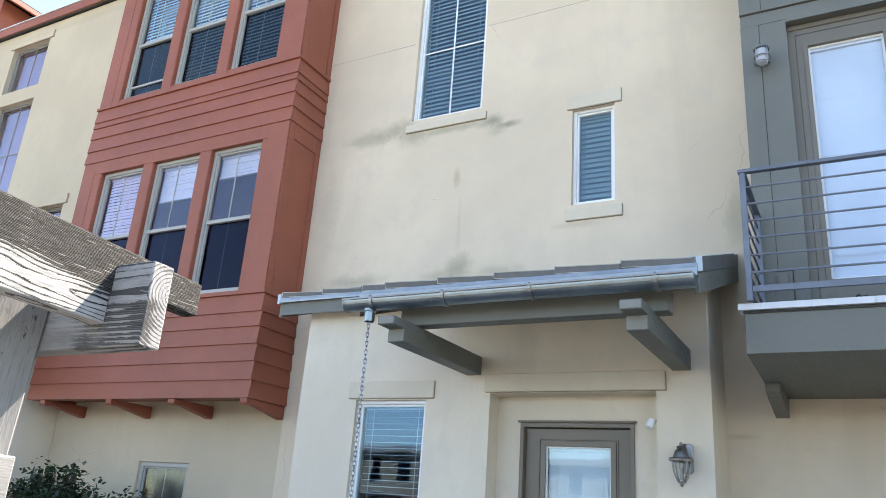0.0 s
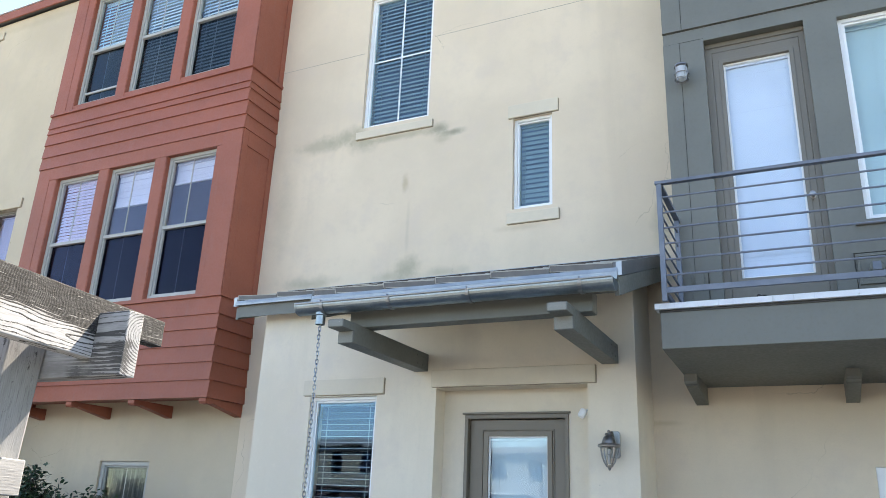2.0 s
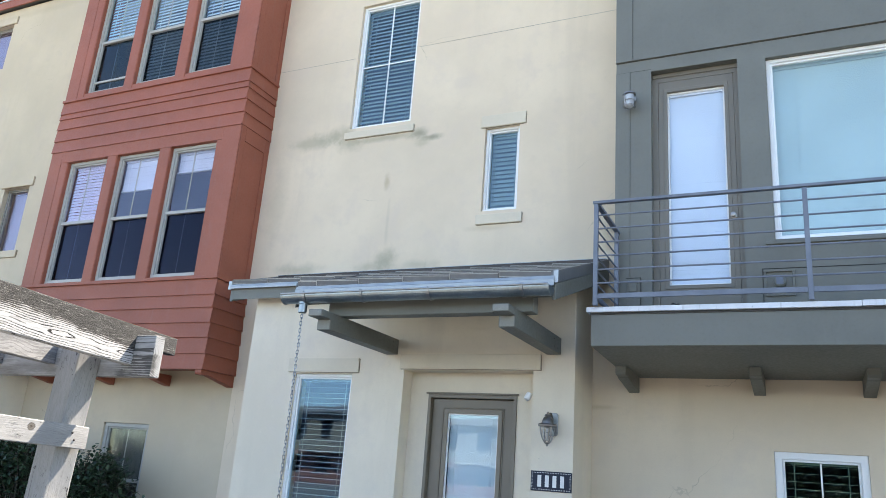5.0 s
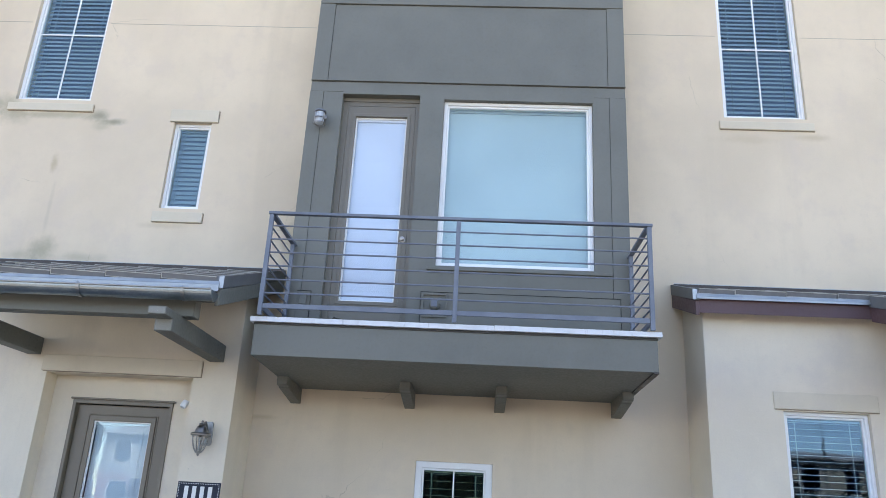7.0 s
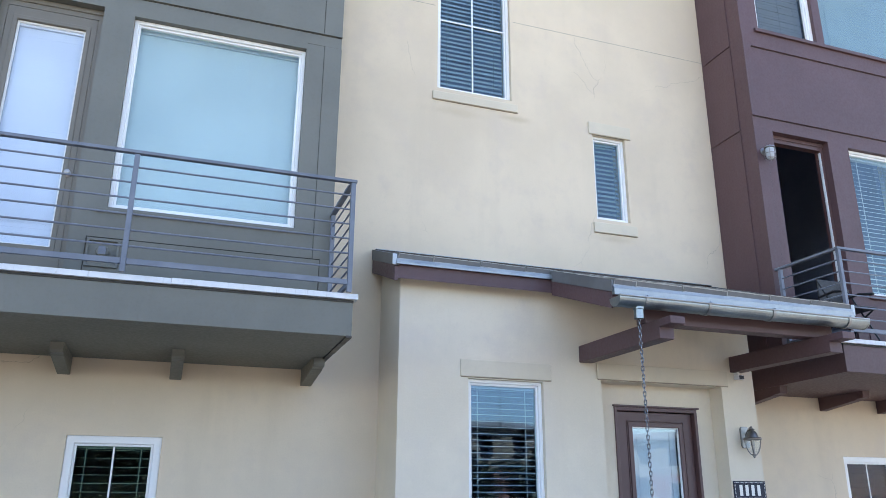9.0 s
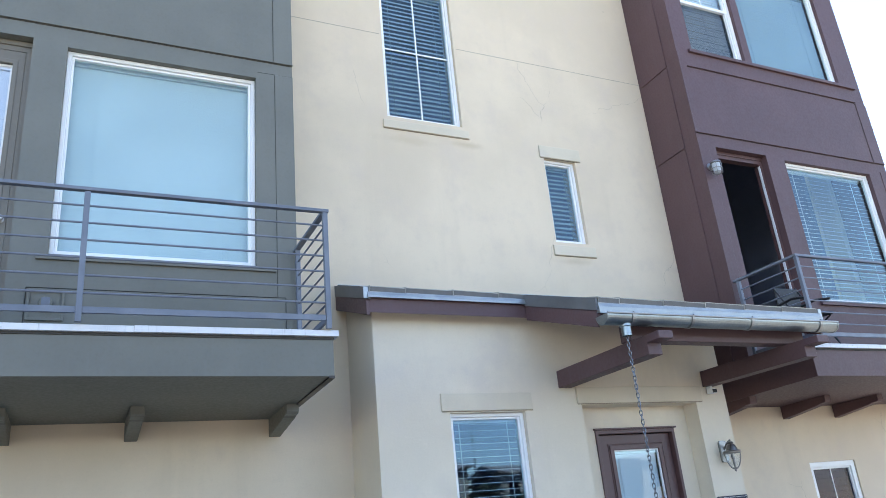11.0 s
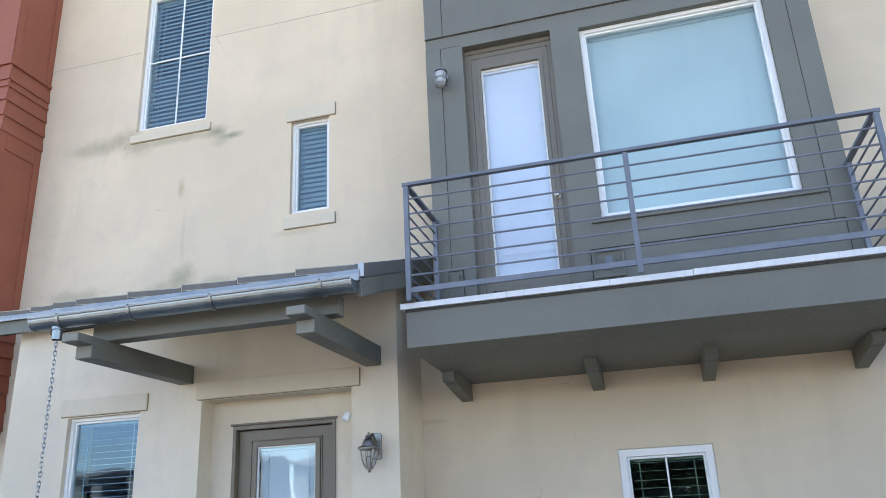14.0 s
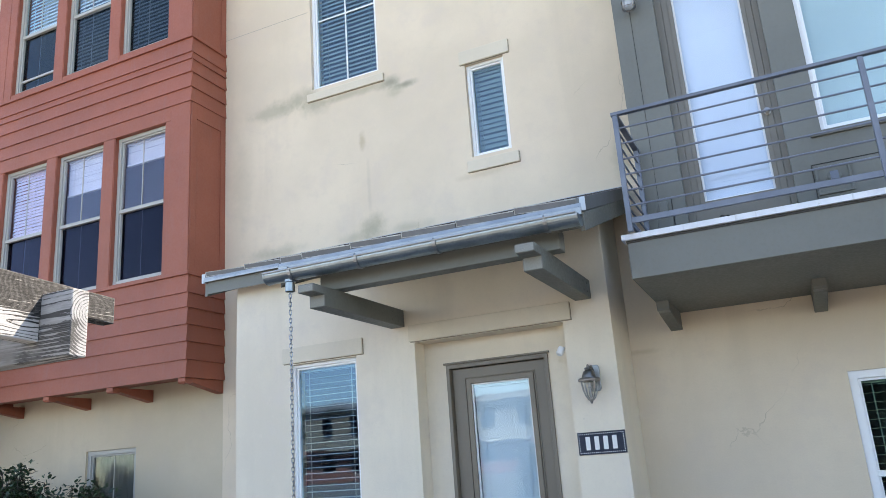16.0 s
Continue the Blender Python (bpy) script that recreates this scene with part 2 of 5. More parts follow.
M_GALV = metal("galvanised_steel", (0.32, 0.36, 0.37), 0.36, 5.0, 0.35)
M_DRIP = metal("zinc_drip_edge", (0.33, 0.34, 0.34), 0.42)
M_EDGELINE = painted("brown_edge_line", (0.27, 0.215, 0.15), 0.9)
M_TILEEDGE = metal("tile_edge_metal", (0.42, 0.43, 0.43), 0.45)
M_CHAIN = metal("chain_steel", (0.22, 0.23, 0.25), 0.27)
M_PEWTER = metal("pewter_lantern", (0.29, 0.275, 0.265), 0.40)
M_JAR = painted("milky_ribbed_glass", (0.42, 0.45, 0.47), 0.18, 0.05, 0.05)
M_NICKEL = metal("satin_nickel", (0.34, 0.32, 0.30), 0.22)
M_BRONZE = metal("dark_bronze", (0.07, 0.06, 0.055), 0.4)


def tile_material():
    n = Nodes("grey_roof_tile")
    info = n.t.nodes.new("ShaderNodeObjectInfo")
    a, b = n.noise(3.5, 5), n.noise(90, 4)
    c = (0.125, 0.128, 0.130)
    col = n.mix(n.ramp(a, 0.3, 0.7), tint(c, 0.8), tint(c, 1.2))
    col = n.mix(n.ramp(info.outputs["Random"], 0, 1, 0, 0.5), col, (0.092, 0.093, 0.094))
    col = n.mix(n.math("MULTIPLY", n.ramp(b, 0.55, 0.75), 0.3), col, (0.17, 0.17, 0.168))
    n.bump(b, 0.2, 0.003)
    return n.finish(col, 0.5)


M_TILE = tile_material()


def wood_material(name, axis, centre, grain=1.0, scale=60.0, sway=0.05, pale=1.0, lean=(0.0, 0.0), stain_z=None, bare_x=None, knot=None):
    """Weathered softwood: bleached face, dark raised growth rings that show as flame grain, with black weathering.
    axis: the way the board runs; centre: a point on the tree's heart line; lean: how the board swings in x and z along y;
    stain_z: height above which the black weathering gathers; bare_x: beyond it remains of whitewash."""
    n = Nodes(name)
    k = "xyz".index(axis)
    sep = n.t.nodes.new("ShaderNodeSeparateXYZ")
    n.link(n.tc.outputs["Object"], sep.inputs[0])
    px = n.math("ADD", sep.outputs["X"], n.math("MULTIPLY", n.math("ADD", sep.outputs["Y"], 6.2), lean[0]))
    pz = n.math("ADD", sep.outputs["Z"], n.math("MULTIPLY", n.math("ADD", sep.outputs["Y"], 6.2), lean[1]))
    straight = [px, sep.outputs["Y"], pz]

    def stretched(across, along, shift=0.0):
        c = n.t.nodes.new("ShaderNodeCombineXYZ")
        for a in range(3):
            n.link(n.math("ADD", n.math("MULTIPLY", straight[a], along if a == k else across), shift * (a + 1)), c.inputs[a])
        return c.outputs["Vector"]
    comb = n.t.nodes.new("ShaderNodeCombineXYZ")
    for a, shift in zip([a for a in range(3) if a != k], (0.0, 7.3)):
        wander = n.math("SUBTRACT", n.noise(1.0, 2, 0.45, vec=stretched(2.0, 2.4, shift)), 0.5)
        ripple = n.math("SUBTRACT", n.noise(1.0, 2, 0.5, vec=stretched(14.0, 9.0, shift + 3.1)), 0.5)
        off = n.math("ADD", n.math("MULTIPLY", wander, 2 * sway), n.math("MULTIPLY", ripple, min(0.012, 0.35 * sway)))
        n.link(n.math("ADD", n.math("SUBTRACT", straight[a], centre[a]), off), comb.inputs[a])
    w = n.t.nodes.new("ShaderNodeTexWave")
    w.wave_type, w.rings_direction, w.wave_profile = "RINGS", axis.upper(), "SAW"
    w.inputs["Scale"].default_value = scale
    w.inputs["Distortion"].default_value = 0.0
    n.link(comb.outputs["Vector"], w.inputs["Vector"])
    fibre = n.noise(60, 4, 0.6, vec=stretched(4, 0.35))
    fine = n.noise(55, 3, 0.6, vec=stretched(6, 0.7, 1.7))
    cracks = n.noise(14, 4, 0.6, vec=stretched(3, 0.10, 2.2))
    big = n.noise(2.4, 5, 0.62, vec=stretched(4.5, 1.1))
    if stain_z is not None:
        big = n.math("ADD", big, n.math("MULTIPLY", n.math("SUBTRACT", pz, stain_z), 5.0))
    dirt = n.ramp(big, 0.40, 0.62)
    w2 = n.t.nodes.new("ShaderNodeTexWave")
    w2.wave_type, w2.rings_direction, w2.wave_profile = "RINGS", axis.upper(), "SAW"
    w2.inputs["Scale"].default_value = scale * 3.1
    n.link(comb.outputs["Vector"], w2.inputs["Vector"])
    rough_edge = n.math("ADD", n.math("MULTIPLY", n.math("SUBTRACT", fibre, 0.5), 0.6), n.math("MULTIPLY", n.math("SUBTRACT", fine, 0.5), 0.7))
    vary = n.math("MULTIPLY", n.math("SUBTRACT", n.noise(1.0, 3, 0.6, vec=stretched(30.0, 1.6, 5.2)), 0.5), 0.7)
    edge = n.math("ADD", n.math("ADD", n.math("ADD", w.outputs["Fac"], vary), rough_edge), n.math("MULTIPLY", dirt, 0.80))
    ring = n.math("MULTIPLY", n.ramp(edge, 0.74, 0.78), n.ramp(n.math("ADD", w2.outputs["Fac"], rough_edge), 0.30, 0.40, 0.70, 1.0))
    dull = 0.27
    bright = 0.38 if grain > 0.6 else 0.32
    lo, hi = (dull * pale, 0.987 * dull * pale, 0.96 * dull * pale), (bright * pale, 0.985 * bright * pale, 0.955 * bright * pale)
    col = n.mix(n.ramp(fibre, 0.32, 0.62), lo, hi)
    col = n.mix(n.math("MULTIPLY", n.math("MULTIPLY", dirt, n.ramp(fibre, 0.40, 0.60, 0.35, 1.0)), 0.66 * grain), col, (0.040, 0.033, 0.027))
    if grain < 0.5:
        thin = n.noise(70, 4, 0.65, vec=stretched(5.0, 0.16, 6.1))
        col = n.mix(n.ramp(thin, 0.58, 0.64, 0.0, 0.35), col, (0.07, 0.068, 0.064))
        speck = n.math("ADD", n.noise(30, 5, 0.75, vec=stretched(1.5, 0.8, 4.4)), n.math("MULTIPLY", n.math("SUBTRACT", n.noise(3.0, 3), 0.5), 0.5))
        col = n.mix(n.ramp(speck, 0.59, 0.68, 0.0, 0.85), col, (0.035, 0.034, 0.032))
    amount = n.math("MULTIPLY", ring, 0.97 * grain)
    if bare_x is not None:
        patch = n.math("ADD", sep.outputs["X"], n.math("MULTIPLY", n.math("SUBTRACT", n.noise(9, 4), 0.5), 0.25))
        amount = n.math("MULTIPLY", amount, n.ramp(patch, bare_x - 0.05, bare_x + 0.03, 0.10, 1.0))
    col = n.mix(amount, col, (0.009, 0.0085, 0.008))
    col = n.mix(n.ramp(cracks, 0.70, 0.73, 0.0, 0.92 * max(grain, 0.5)), col, (0.010, 0.010, 0.010))
    if knot:
        far = n.t.nodes.new("ShaderNodeVectorMath")
        far.operation = "LENGTH"
        at = n.t.nodes.new("ShaderNodeCombineXYZ")
        n.link(n.math("MULTIPLY", n.math("SUBTRACT", sep.outputs["Y"], knot[0]), 0.8), at.inputs[1])
        n.link(n.math("SUBTRACT", sep.outputs["Z"], knot[1]), at.inputs[2])
        n.link(at.outputs["Vector"], far.inputs[0])
        away = n.math("ADD", far.outputs["Value"], n.math("MULTIPLY", n.math("SUBTRACT", fine, 0.5), 0.010))
        col = n.mix(n.ramp(away, knot[2] * 1.25, knot[2], 0.0, 0.8), col, (0.045, 0.038, 0.030))
        col = n.mix(n.ramp(away, knot[2] * 0.85, knot[2] * 0.7, 0.0, 0.9), col, (0.10, 0.09, 0.078))
        col = n.mix(n.ramp(away, knot[2] * 0.45, knot[2] * 0.30, 0.0, 0.85), col, (0.045, 0.036, 0.028))
    n.bump(ring, 0.5 * grain, -0.003)
    n.bump(fibre, 0.3, 0.002)
    return n.finish(col, 0.9, spec=0.2)


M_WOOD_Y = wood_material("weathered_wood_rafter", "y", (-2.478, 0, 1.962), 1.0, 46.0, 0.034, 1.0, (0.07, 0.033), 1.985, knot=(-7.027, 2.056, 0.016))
M_WOOD_X = wood_material("weathered_wood_ledger", "x", (0, -6.368, 1.985), 0.80, 44.0, 0.004, 1.0, bare_x=-2.47)
M_WOOD_Y2 = wood_material("weathered_wood_back_rafter", "y", (-3.3, 0, 1.80), 0.30, 70.0, 0.03, 0.9, (0.07, 0.033))
M_WOOD_Z = wood_material("weathered_wood_post", "z", (-2.80, -6.62, 0), 0.10, 110.0, 0.015, 0.9)
M_WOOD_R = wood_material("weathered_wood_rail", "y", (-2.76, 0, 1.60), 0.13, 110.0, 0.015, 0.9, (0.07, 0.03), knot=(-6.680, 1.684, 0.011))


def glass_material(name, tintc=(1, 1, 1), wave=0.25, r0=0.075, mirror=(0.79, 0.91, 0.97)):
    """Window glass: a clear pane that mirrors by its angle, slightly wavy."""
    n = Nodes(name)
    a = n.noise(2.3, 2, 0.4)
    trans = n.t.nodes.new("ShaderNodeBsdfTransparent")
    trans.inputs["Color"].default_value = (*tintc, 1)
    gloss = n.t.nodes.new("ShaderNodeBsdfGlossy")
    gloss.inputs["Roughness"].default_value = 0.015
    gloss.inputs["Color"].default_value = (*mirror, 1)
    bump = n.t.nodes.new("ShaderNodeBump")
    bump.inputs["Strength"].default_value = wave
    bump.inputs["Distance"].default_value = 0.004
    n.link(a, bump.inputs["Height"])
    n.link(bump.outputs["Normal"], gloss.inputs["Normal"])
    lw = n.t.nodes.new("ShaderNodeLayerWeight")
    lw.inputs["Blend"].default_value = 0.5
    fac = n.math("ADD", n.math("MULTIPLY", n.math("POWER", lw.outputs["Facing"], 4.0), 0.85), r0)
    mixer = n.t.nodes.new("ShaderNodeMixShader")
    n.link(fac, mixer.inputs["Fac"])
    n.link(trans.outputs["BSDF"], mixer.inputs[1])
    n.link(gloss.outputs["BSDF"], mixer.inputs[2])
    n.link(mixer.outputs["Shader"], n.out.inputs["Surface"])
    return n.m


M_GLASS = glass_material("window_glass", (0.90, 0.96, 0.97), 0.25, 0.055)
M_GLASSTINT = glass_material("tinted_window_glass", (0.86, 0.94, 0.95), 0.25, 0.055)
M_GLASSTEAL = glass_material("teal_tinted_glass", (0.86, 0.93, 0.925), 0.25, 0.055, (0.78, 0.91, 0.95))
# Mirror colours put the reflected sky's blue and garden's green into the glass.
M_GLASSBLUE = glass_material("blue_mirroring_glass", (0.84, 0.93, 0.96), 0.25, 0.055, (0.52, 0.72, 0.92))
M_GLASSGREEN = glass_material("green_mirroring_glass", (0.66, 0.76, 0.72), 0.2, 0.026, (0.50, 0.64, 0.60))
M_SCREEN = glass_material("screened_glass", (0.28, 0.30, 0.40), 0.2, 0.014, (0.66, 0.66, 0.86))
M_SCREEN_MID = glass_material("fine_screened_glass", (0.40, 0.45, 0.47), 0.2, 0.016)
M_GLASSLAV = glass_material("lavender_tinted_glass", (0.93, 0.91, 0.95), 0.25, 0.05, (0.82, 0.80, 0.88))
M_GLASSDOOR = glass_material("door_glass", (0.95, 0.98, 1.0), 0.2, 0.035, (0.9, 0.93, 0.97))
M_SCREEN_PALE = glass_material("screened_pane", (0.62, 0.64, 0.64), 0.2, 0.025)
M_LAMPGLASS = glass_material("lantern_glass", (0.95, 0.96, 0.96), 0.6, 0.05)


def blind_material(name, c):
    n = Nodes(name)
    a, b = n.noise(1.2, 3), n.noise(9, 3, vec=n.coords((0.3, 1, 3)))
    col = n.mix(n.ramp(a, 0.3, 0.7), tint(c, 0.9), tint(c, 1.05))
    col = n.mix(n.math("MULTIPLY", n.ramp(b, 0.5, 0.8), 0.2), col, tint(c, 0.8))
    return n.finish(col, 0.55)


M_BLIND = blind_material("white_blind", (0.60, 0.61, 0.62))
M_BLINDDOOR = blind_material("bright_door_blind", (0.62, 0.645, 0.70))
M_BLINDLAV = blind_material("lavender_blind", (0.27, 0.24, 0.29))
# Shaded look of pale blinds behind the panes, set as a darker colour.
M_BLINDSHADED = blind_material("shaded_blind", (0.25, 0.283, 0.288))
M_BLINDGREEN = blind_material("pale_green_blind", (0.60, 0.66, 0.64))
M_BLINDBLUE = blind_material("blue_grey_blind", (0.44, 0.49, 0.54))
M_BLINDPALELAV = blind_material("pale_lavender_blind", (0.74, 0.69, 0.76))
M_BLINDTEAL = blind_material("pale_teal_blind", (0.66, 0.73, 0.75))
M_CURTAIN = blind_material("grey_brown_curtain", (0.46, 0.43, 0.39))
# Room darkness is put into this colour, so openings read as unlit.
M_DARK = painted("unlit_room_tone", (0.20, 0.225, 0.31), 0.9)


def ground_material(name, c, c2, scale):
    n = Nodes(name)
    a, b, s = n.noise(0.35, 5), n.noise(scale, 4), n.noise(2.3, 5)
    col = n.mix(n.ramp(a, 0.3, 0.7), c, c2)
    col = n.mix(n.math("MULTIPLY", n.ramp(b, 0.5, 0.75), 0.35), col, tint(c2, 1.4))
    col = n.mix(n.math("MULTIPLY", n.ramp(s, 0.58, 0.7), 0.4), col, tint(c, 0.6))
    n.bump(b, 0.4, 0.004)
    return n.finish(col, 0.9)


M_COURT = ground_material("worn_court_paving", (0.088, 0.087, 0.082), (0.115, 0.114, 0.108), 90)
M_ASPHALT = ground_material("asphalt", (0.045, 0.044, 0.043), (0.062, 0.061, 0.06), 90)
M_CONCRETE = ground_material("concrete", (0.165, 0.157, 0.145), (0.22, 0.21, 0.195), 70)


def leaf_material(name, c, c2):
    n = Nodes(name)
    geo = n.t.nodes.new("ShaderNodeNewGeometry")
    col = n.mix(geo.outputs["Random Per Island"], c, c2)
    col = n.mix(n.math("MULTIPLY", n.ramp(n.noise(25, 3), 0.5, 0.7), 0.3), col, tint(c, 0.6))
    return n.finish(col, 0.42)


M_LEAF = leaf_material("rose_leaf", (0.014, 0.034, 0.014), (0.036, 0.068, 0.028))
M_TREELEAF = leaf_material("tree_leaf", (0.018, 0.030, 0.018), (0.030, 0.044, 0.026))
M_STEM = painted("stem_bark", (0.055, 0.045, 0.032), 0.85, 0.2)
M_DARKSHINGLE = ground_material("dark_dormer_shingle", (0.022, 0.022, 0.024), (0.034, 0.034, 0.035), 60)
M_SHINGLE = ground_material("asphalt_shingle", (0.10, 0.10, 0.10), (0.16, 0.155, 0.15), 60)


# ---------------------------------------------------------------- mesh helpers
def box(bm, x0, x1, y0, y1, z0, z1):
    v = [bm.verts.new((x, y, z)) for x in (x0, x1) for y in (y0, y1) for z in (z0, z1)]
    for q in ((0, 1, 3, 2), (4, 6, 7, 5), (0, 4, 5, 1), (2, 3, 7, 6), (0, 2, 6, 4), (1, 5, 7, 3)):
        bm.faces.new([v[i] for i in q])
    return bm


def boxes(*rows):
    bm = bmesh.new()
    for r in rows:
        box(bm, *r)
    return bm


def prism(bm, pts, axis, a, b):
    """A prism of a polygon: pts in the two other axes, in cyclic order, from a to b along the axis."""
    def at(p, s):
        return {"x": (s, p[0], p[1]), "y": (p[0], s, p[1]), "z": (p[0], p[1], s)}[axis]
    lo = [bm.verts.new(at(p, a)) for p in pts]
    hi = [bm.verts.new(at(p, b)) for p in pts]
    bm.faces.new(lo)
    bm.faces.new(list(reversed(hi)))
    for i in range(len(pts)):
        j = (i + 1) % len(pts)
        bm.faces.new((lo[j], lo[i], hi[i], hi[j]))
    return bm


def lathe(bm, profile, centre, seg=20, axis="z"):
    """A body of revolution: profile of (radius, height) round the axis through centre."""
    cx, cy, cz = centre
    rings = []
    for r, h in profile:
        ring = []
        for k in range(seg):
            a = 2 * math.pi * k / seg
            u, w = r * math.cos(a), r * math.sin(a)
            p = {"z": (u, w, h), "y": (u, h, w), "x": (h, u, w)}[axis]
            ring.append(bm.verts.new((cx + p[0], cy + p[1], cz + p[2])))
        rings.append(ring)
    for a, b in zip(rings, rings[1:]):
        for k in range(seg):
            bm.faces.new((a[k], a[(k + 1) % seg], b[(k + 1) % seg], b[k]))
    bm.faces.new(list(reversed(rings[0])))
    bm.faces.new(rings[-1])
    return bm


def tube(bm, points, radius, seg=8):
    """A round bar along a line of points; radius may be one number or one for each point."""
    pts = [Vector(p) for p in points]
    rad = radius if isinstance(radius, (list, tuple)) else [radius] * len(pts)
    rings = []
    for i, p in enumerate(pts):
        d = (pts[min(i + 1, len(pts) - 1)] - pts[max(i - 1, 0)]).normalized()
        q = d.to_track_quat("Z", "Y")
        rings.append([bm.verts.new(p + q @ Vector((rad[i] * math.cos(2 * math.pi * k / seg), rad[i] * math.sin(2 * math.pi * k / seg), 0))) for k in range(seg)])
    for a, b in zip(rings, rings[1:]):
        for k in range(seg):
            bm.faces.new((a[k], a[(k + 1) % seg], b[(k + 1) % seg], b[k]))
    bm.faces.new(list(reversed(rings[0])))
    bm.faces.new(rings[-1])
    return bm


def sheet(bm, x0, x1, z0, z1, yf, yb, holes=()):
    """A slab standing along x with its face at yf and back at yb, with rectangular holes (x0, x1, z0, z1) through it."""
    xs = sorted({x0, x1, *[v for h in holes for v in h[:2]]})
    zs = sorted({z0, z1, *[v for h in holes for v in h[2:4]]})
    xs = [v for v in xs if x0 <= v <= x1]
    zs = [v for v in zs if z0 <= v <= z1]

    def solid(i, j):
        if not (0 <= i < len(xs) - 1 and 0 <= j < len(zs) - 1):
            return False
        cx, cz = (xs[i] + xs[i + 1]) / 2, (zs[j] + zs[j + 1]) / 2
        return not any(h[0] < cx < h[1] and h[2] < cz < h[3] for h in holes)
    vert = {}

    def v(i, j, back):
        key = (i, j, back)
        if key not in vert:
            vert[key] = bm.verts.new((xs[i], yb if back else yf, zs[j]))
        return vert[key]
    for i in range(len(xs) - 1):
        for j in range(len(zs) - 1):
            if not solid(i, j):
                continue
            bm.faces.new((v(i, j, 0), v(i + 1, j, 0), v(i + 1, j + 1, 0), v(i, j + 1, 0)))
            bm.faces.new((v(i, j, 1), v(i, j + 1, 1), v(i + 1, j + 1, 1), v(i + 1, j, 1)))
            for di, dj, a, b in ((-1, 0, (i, j), (i, j + 1)), (1, 0, (i + 1, j + 1), (i + 1, j)), (0, -1, (i + 1, j), (i, j)), (0, 1, (i, j + 1), (i + 1, j + 1))):
                if not solid(i + di, j + dj):
                    bm.faces.new((v(*a, 0), v(*b, 0), v(*b, 1), v(*a, 1)))
    return bm


def ring_frame(bm, x0, x1, z0, z1, w, y0, y1):
    """A rectangular frame of members w wide, in one piece."""
    return sheet(bm, x0, x1, z0, z1, y0, y1, [(x0 + w, x1 - w, z0 + w, z1 - w)])


def mesh_from(name, bm, material, bevel=0.0, smooth=False):
    bmesh.ops.recalc_face_normals(bm, faces=bm.faces)
    if bevel:
        sharp = [e for e in bm.edges if len(e.link_faces) == 2 and e.calc_face_angle() > 0.6]
        bmesh.ops.bevel(bm, geom=sharp, offset=bevel, segments=2, affect="EDGES", profile=0.5, clamp_overlap=True)
    me = bpy.data.meshes.new(name)
    bm.to_mesh(me)
    bm.free()
    me.materials.append(material)
    if smooth:
        me.shade_smooth()
        me.set_sharp_from_angle(angle=radians(38))
    return me


def thing(name, at, label, category="", group="", kind=""):
    """A top-level Empty at its base, which parents the parts."""
    ob = new(name)
    ob.empty_display_size = 0.1
    ob.location = at
    return tagged(ob, label, category, group, kind)


def part(name, bm, material, parent, label="", bevel=0.0, smooth=False, kind=""):
    """One mesh, built in world places, under a thing or under a part."""
    ob = new(name, mesh_from(name, bm, material, bevel, smooth))
    ob.parent = parent
    ob.matrix_parent_inverse = Matrix.Translation(-parent.location) if parent.type == "EMPTY" else Matrix.Identity(4)
    return tagged(ob, label, kind=kind)


def single(name, bm, material, label, category="", group="", kind="", bevel=0.0, smooth=False):
    """A thing that is one mesh."""
    return tagged(new(name, mesh_from(name, bm, material, bevel, smooth)), label, category, group, kind)


def piece(name, me, parent, m):
    """A repeated piece on shared mesh data at the pose m in the world."""
    ob = new(name, me)
    ob.parent = parent
    ob.matrix_parent_inverse = Matrix.Translation(-parent.location) if parent.type == "EMPTY" else Matrix.Identity(4)
    ob.matrix_basis = m
    return ob


# ---------------------------------------------------------------- ground and the far side
single("ground", boxes((-300, 300, -300, 300, -0.5, -0.02)), M_COURT, "pale worn paving of the parking court", "ground", kind="structure")
# Unseen dark ground, added to cut the bounce light under the plum balcony.
single("road", boxes((11.4, 60, -60, 60, -0.02, -0.012)), M_ASPHALT, "unseen dark asphalt added to cut bounce light at the end house", "road", kind="structure")
single("pavement", boxes((-40, 11.3, -5.2, -0.75, -0.02, 0.10)), M_CONCRETE, "pale concrete pavement along the houses", "pavement", kind="structure", bevel=0.012)

# ---------------------------------------------------------------- the long stuccoed wall
WALL_END, WALL_LEFT, EAVE = 10.92, -24.0, 10.14
BIG_A, SMALL_A = (-5.83, -4.838, 6.275, 8.335), (-3.688, -3.207, 4.83, 6.0)
BIG_C, SMALL_C = (3.155, 4.152, 6.275, 8.335), (5.295, 5.78, 4.83, 6.0)
TOP_A, TOP_C = (-5.83, -4.838, 8.61, 9.66), (3.155, 4.152, 8.61, 9.66)
NARROW_L, TALL_L, TOP_L = (-13.28, -12.60, 4.84, 6.07), (-15.45, -14.32, 6.34, 8.48), (-15.45, -14.32, 8.77, 9.80)
TALL_L2, TOP_L2 = (-17.92, -16.79, 6.34, 8.48), (-17.92, -16.79, 8.77, 9.80)
LOW_B, LOW_R, LOW_P = (-0.378, 0.444, 0.42, 2.03), (-9.58, -8.68, 0.80, 1.975), (8.715, 9.58, 0.40, 2.01)
ROOM_B, ROOM_R, ROOM_P = (-1.62, 1.63, 3.2, 9.0), (-11.0, -7.5, 3.0, 9.3), (7.35, 10.7, 3.2, 9.4)
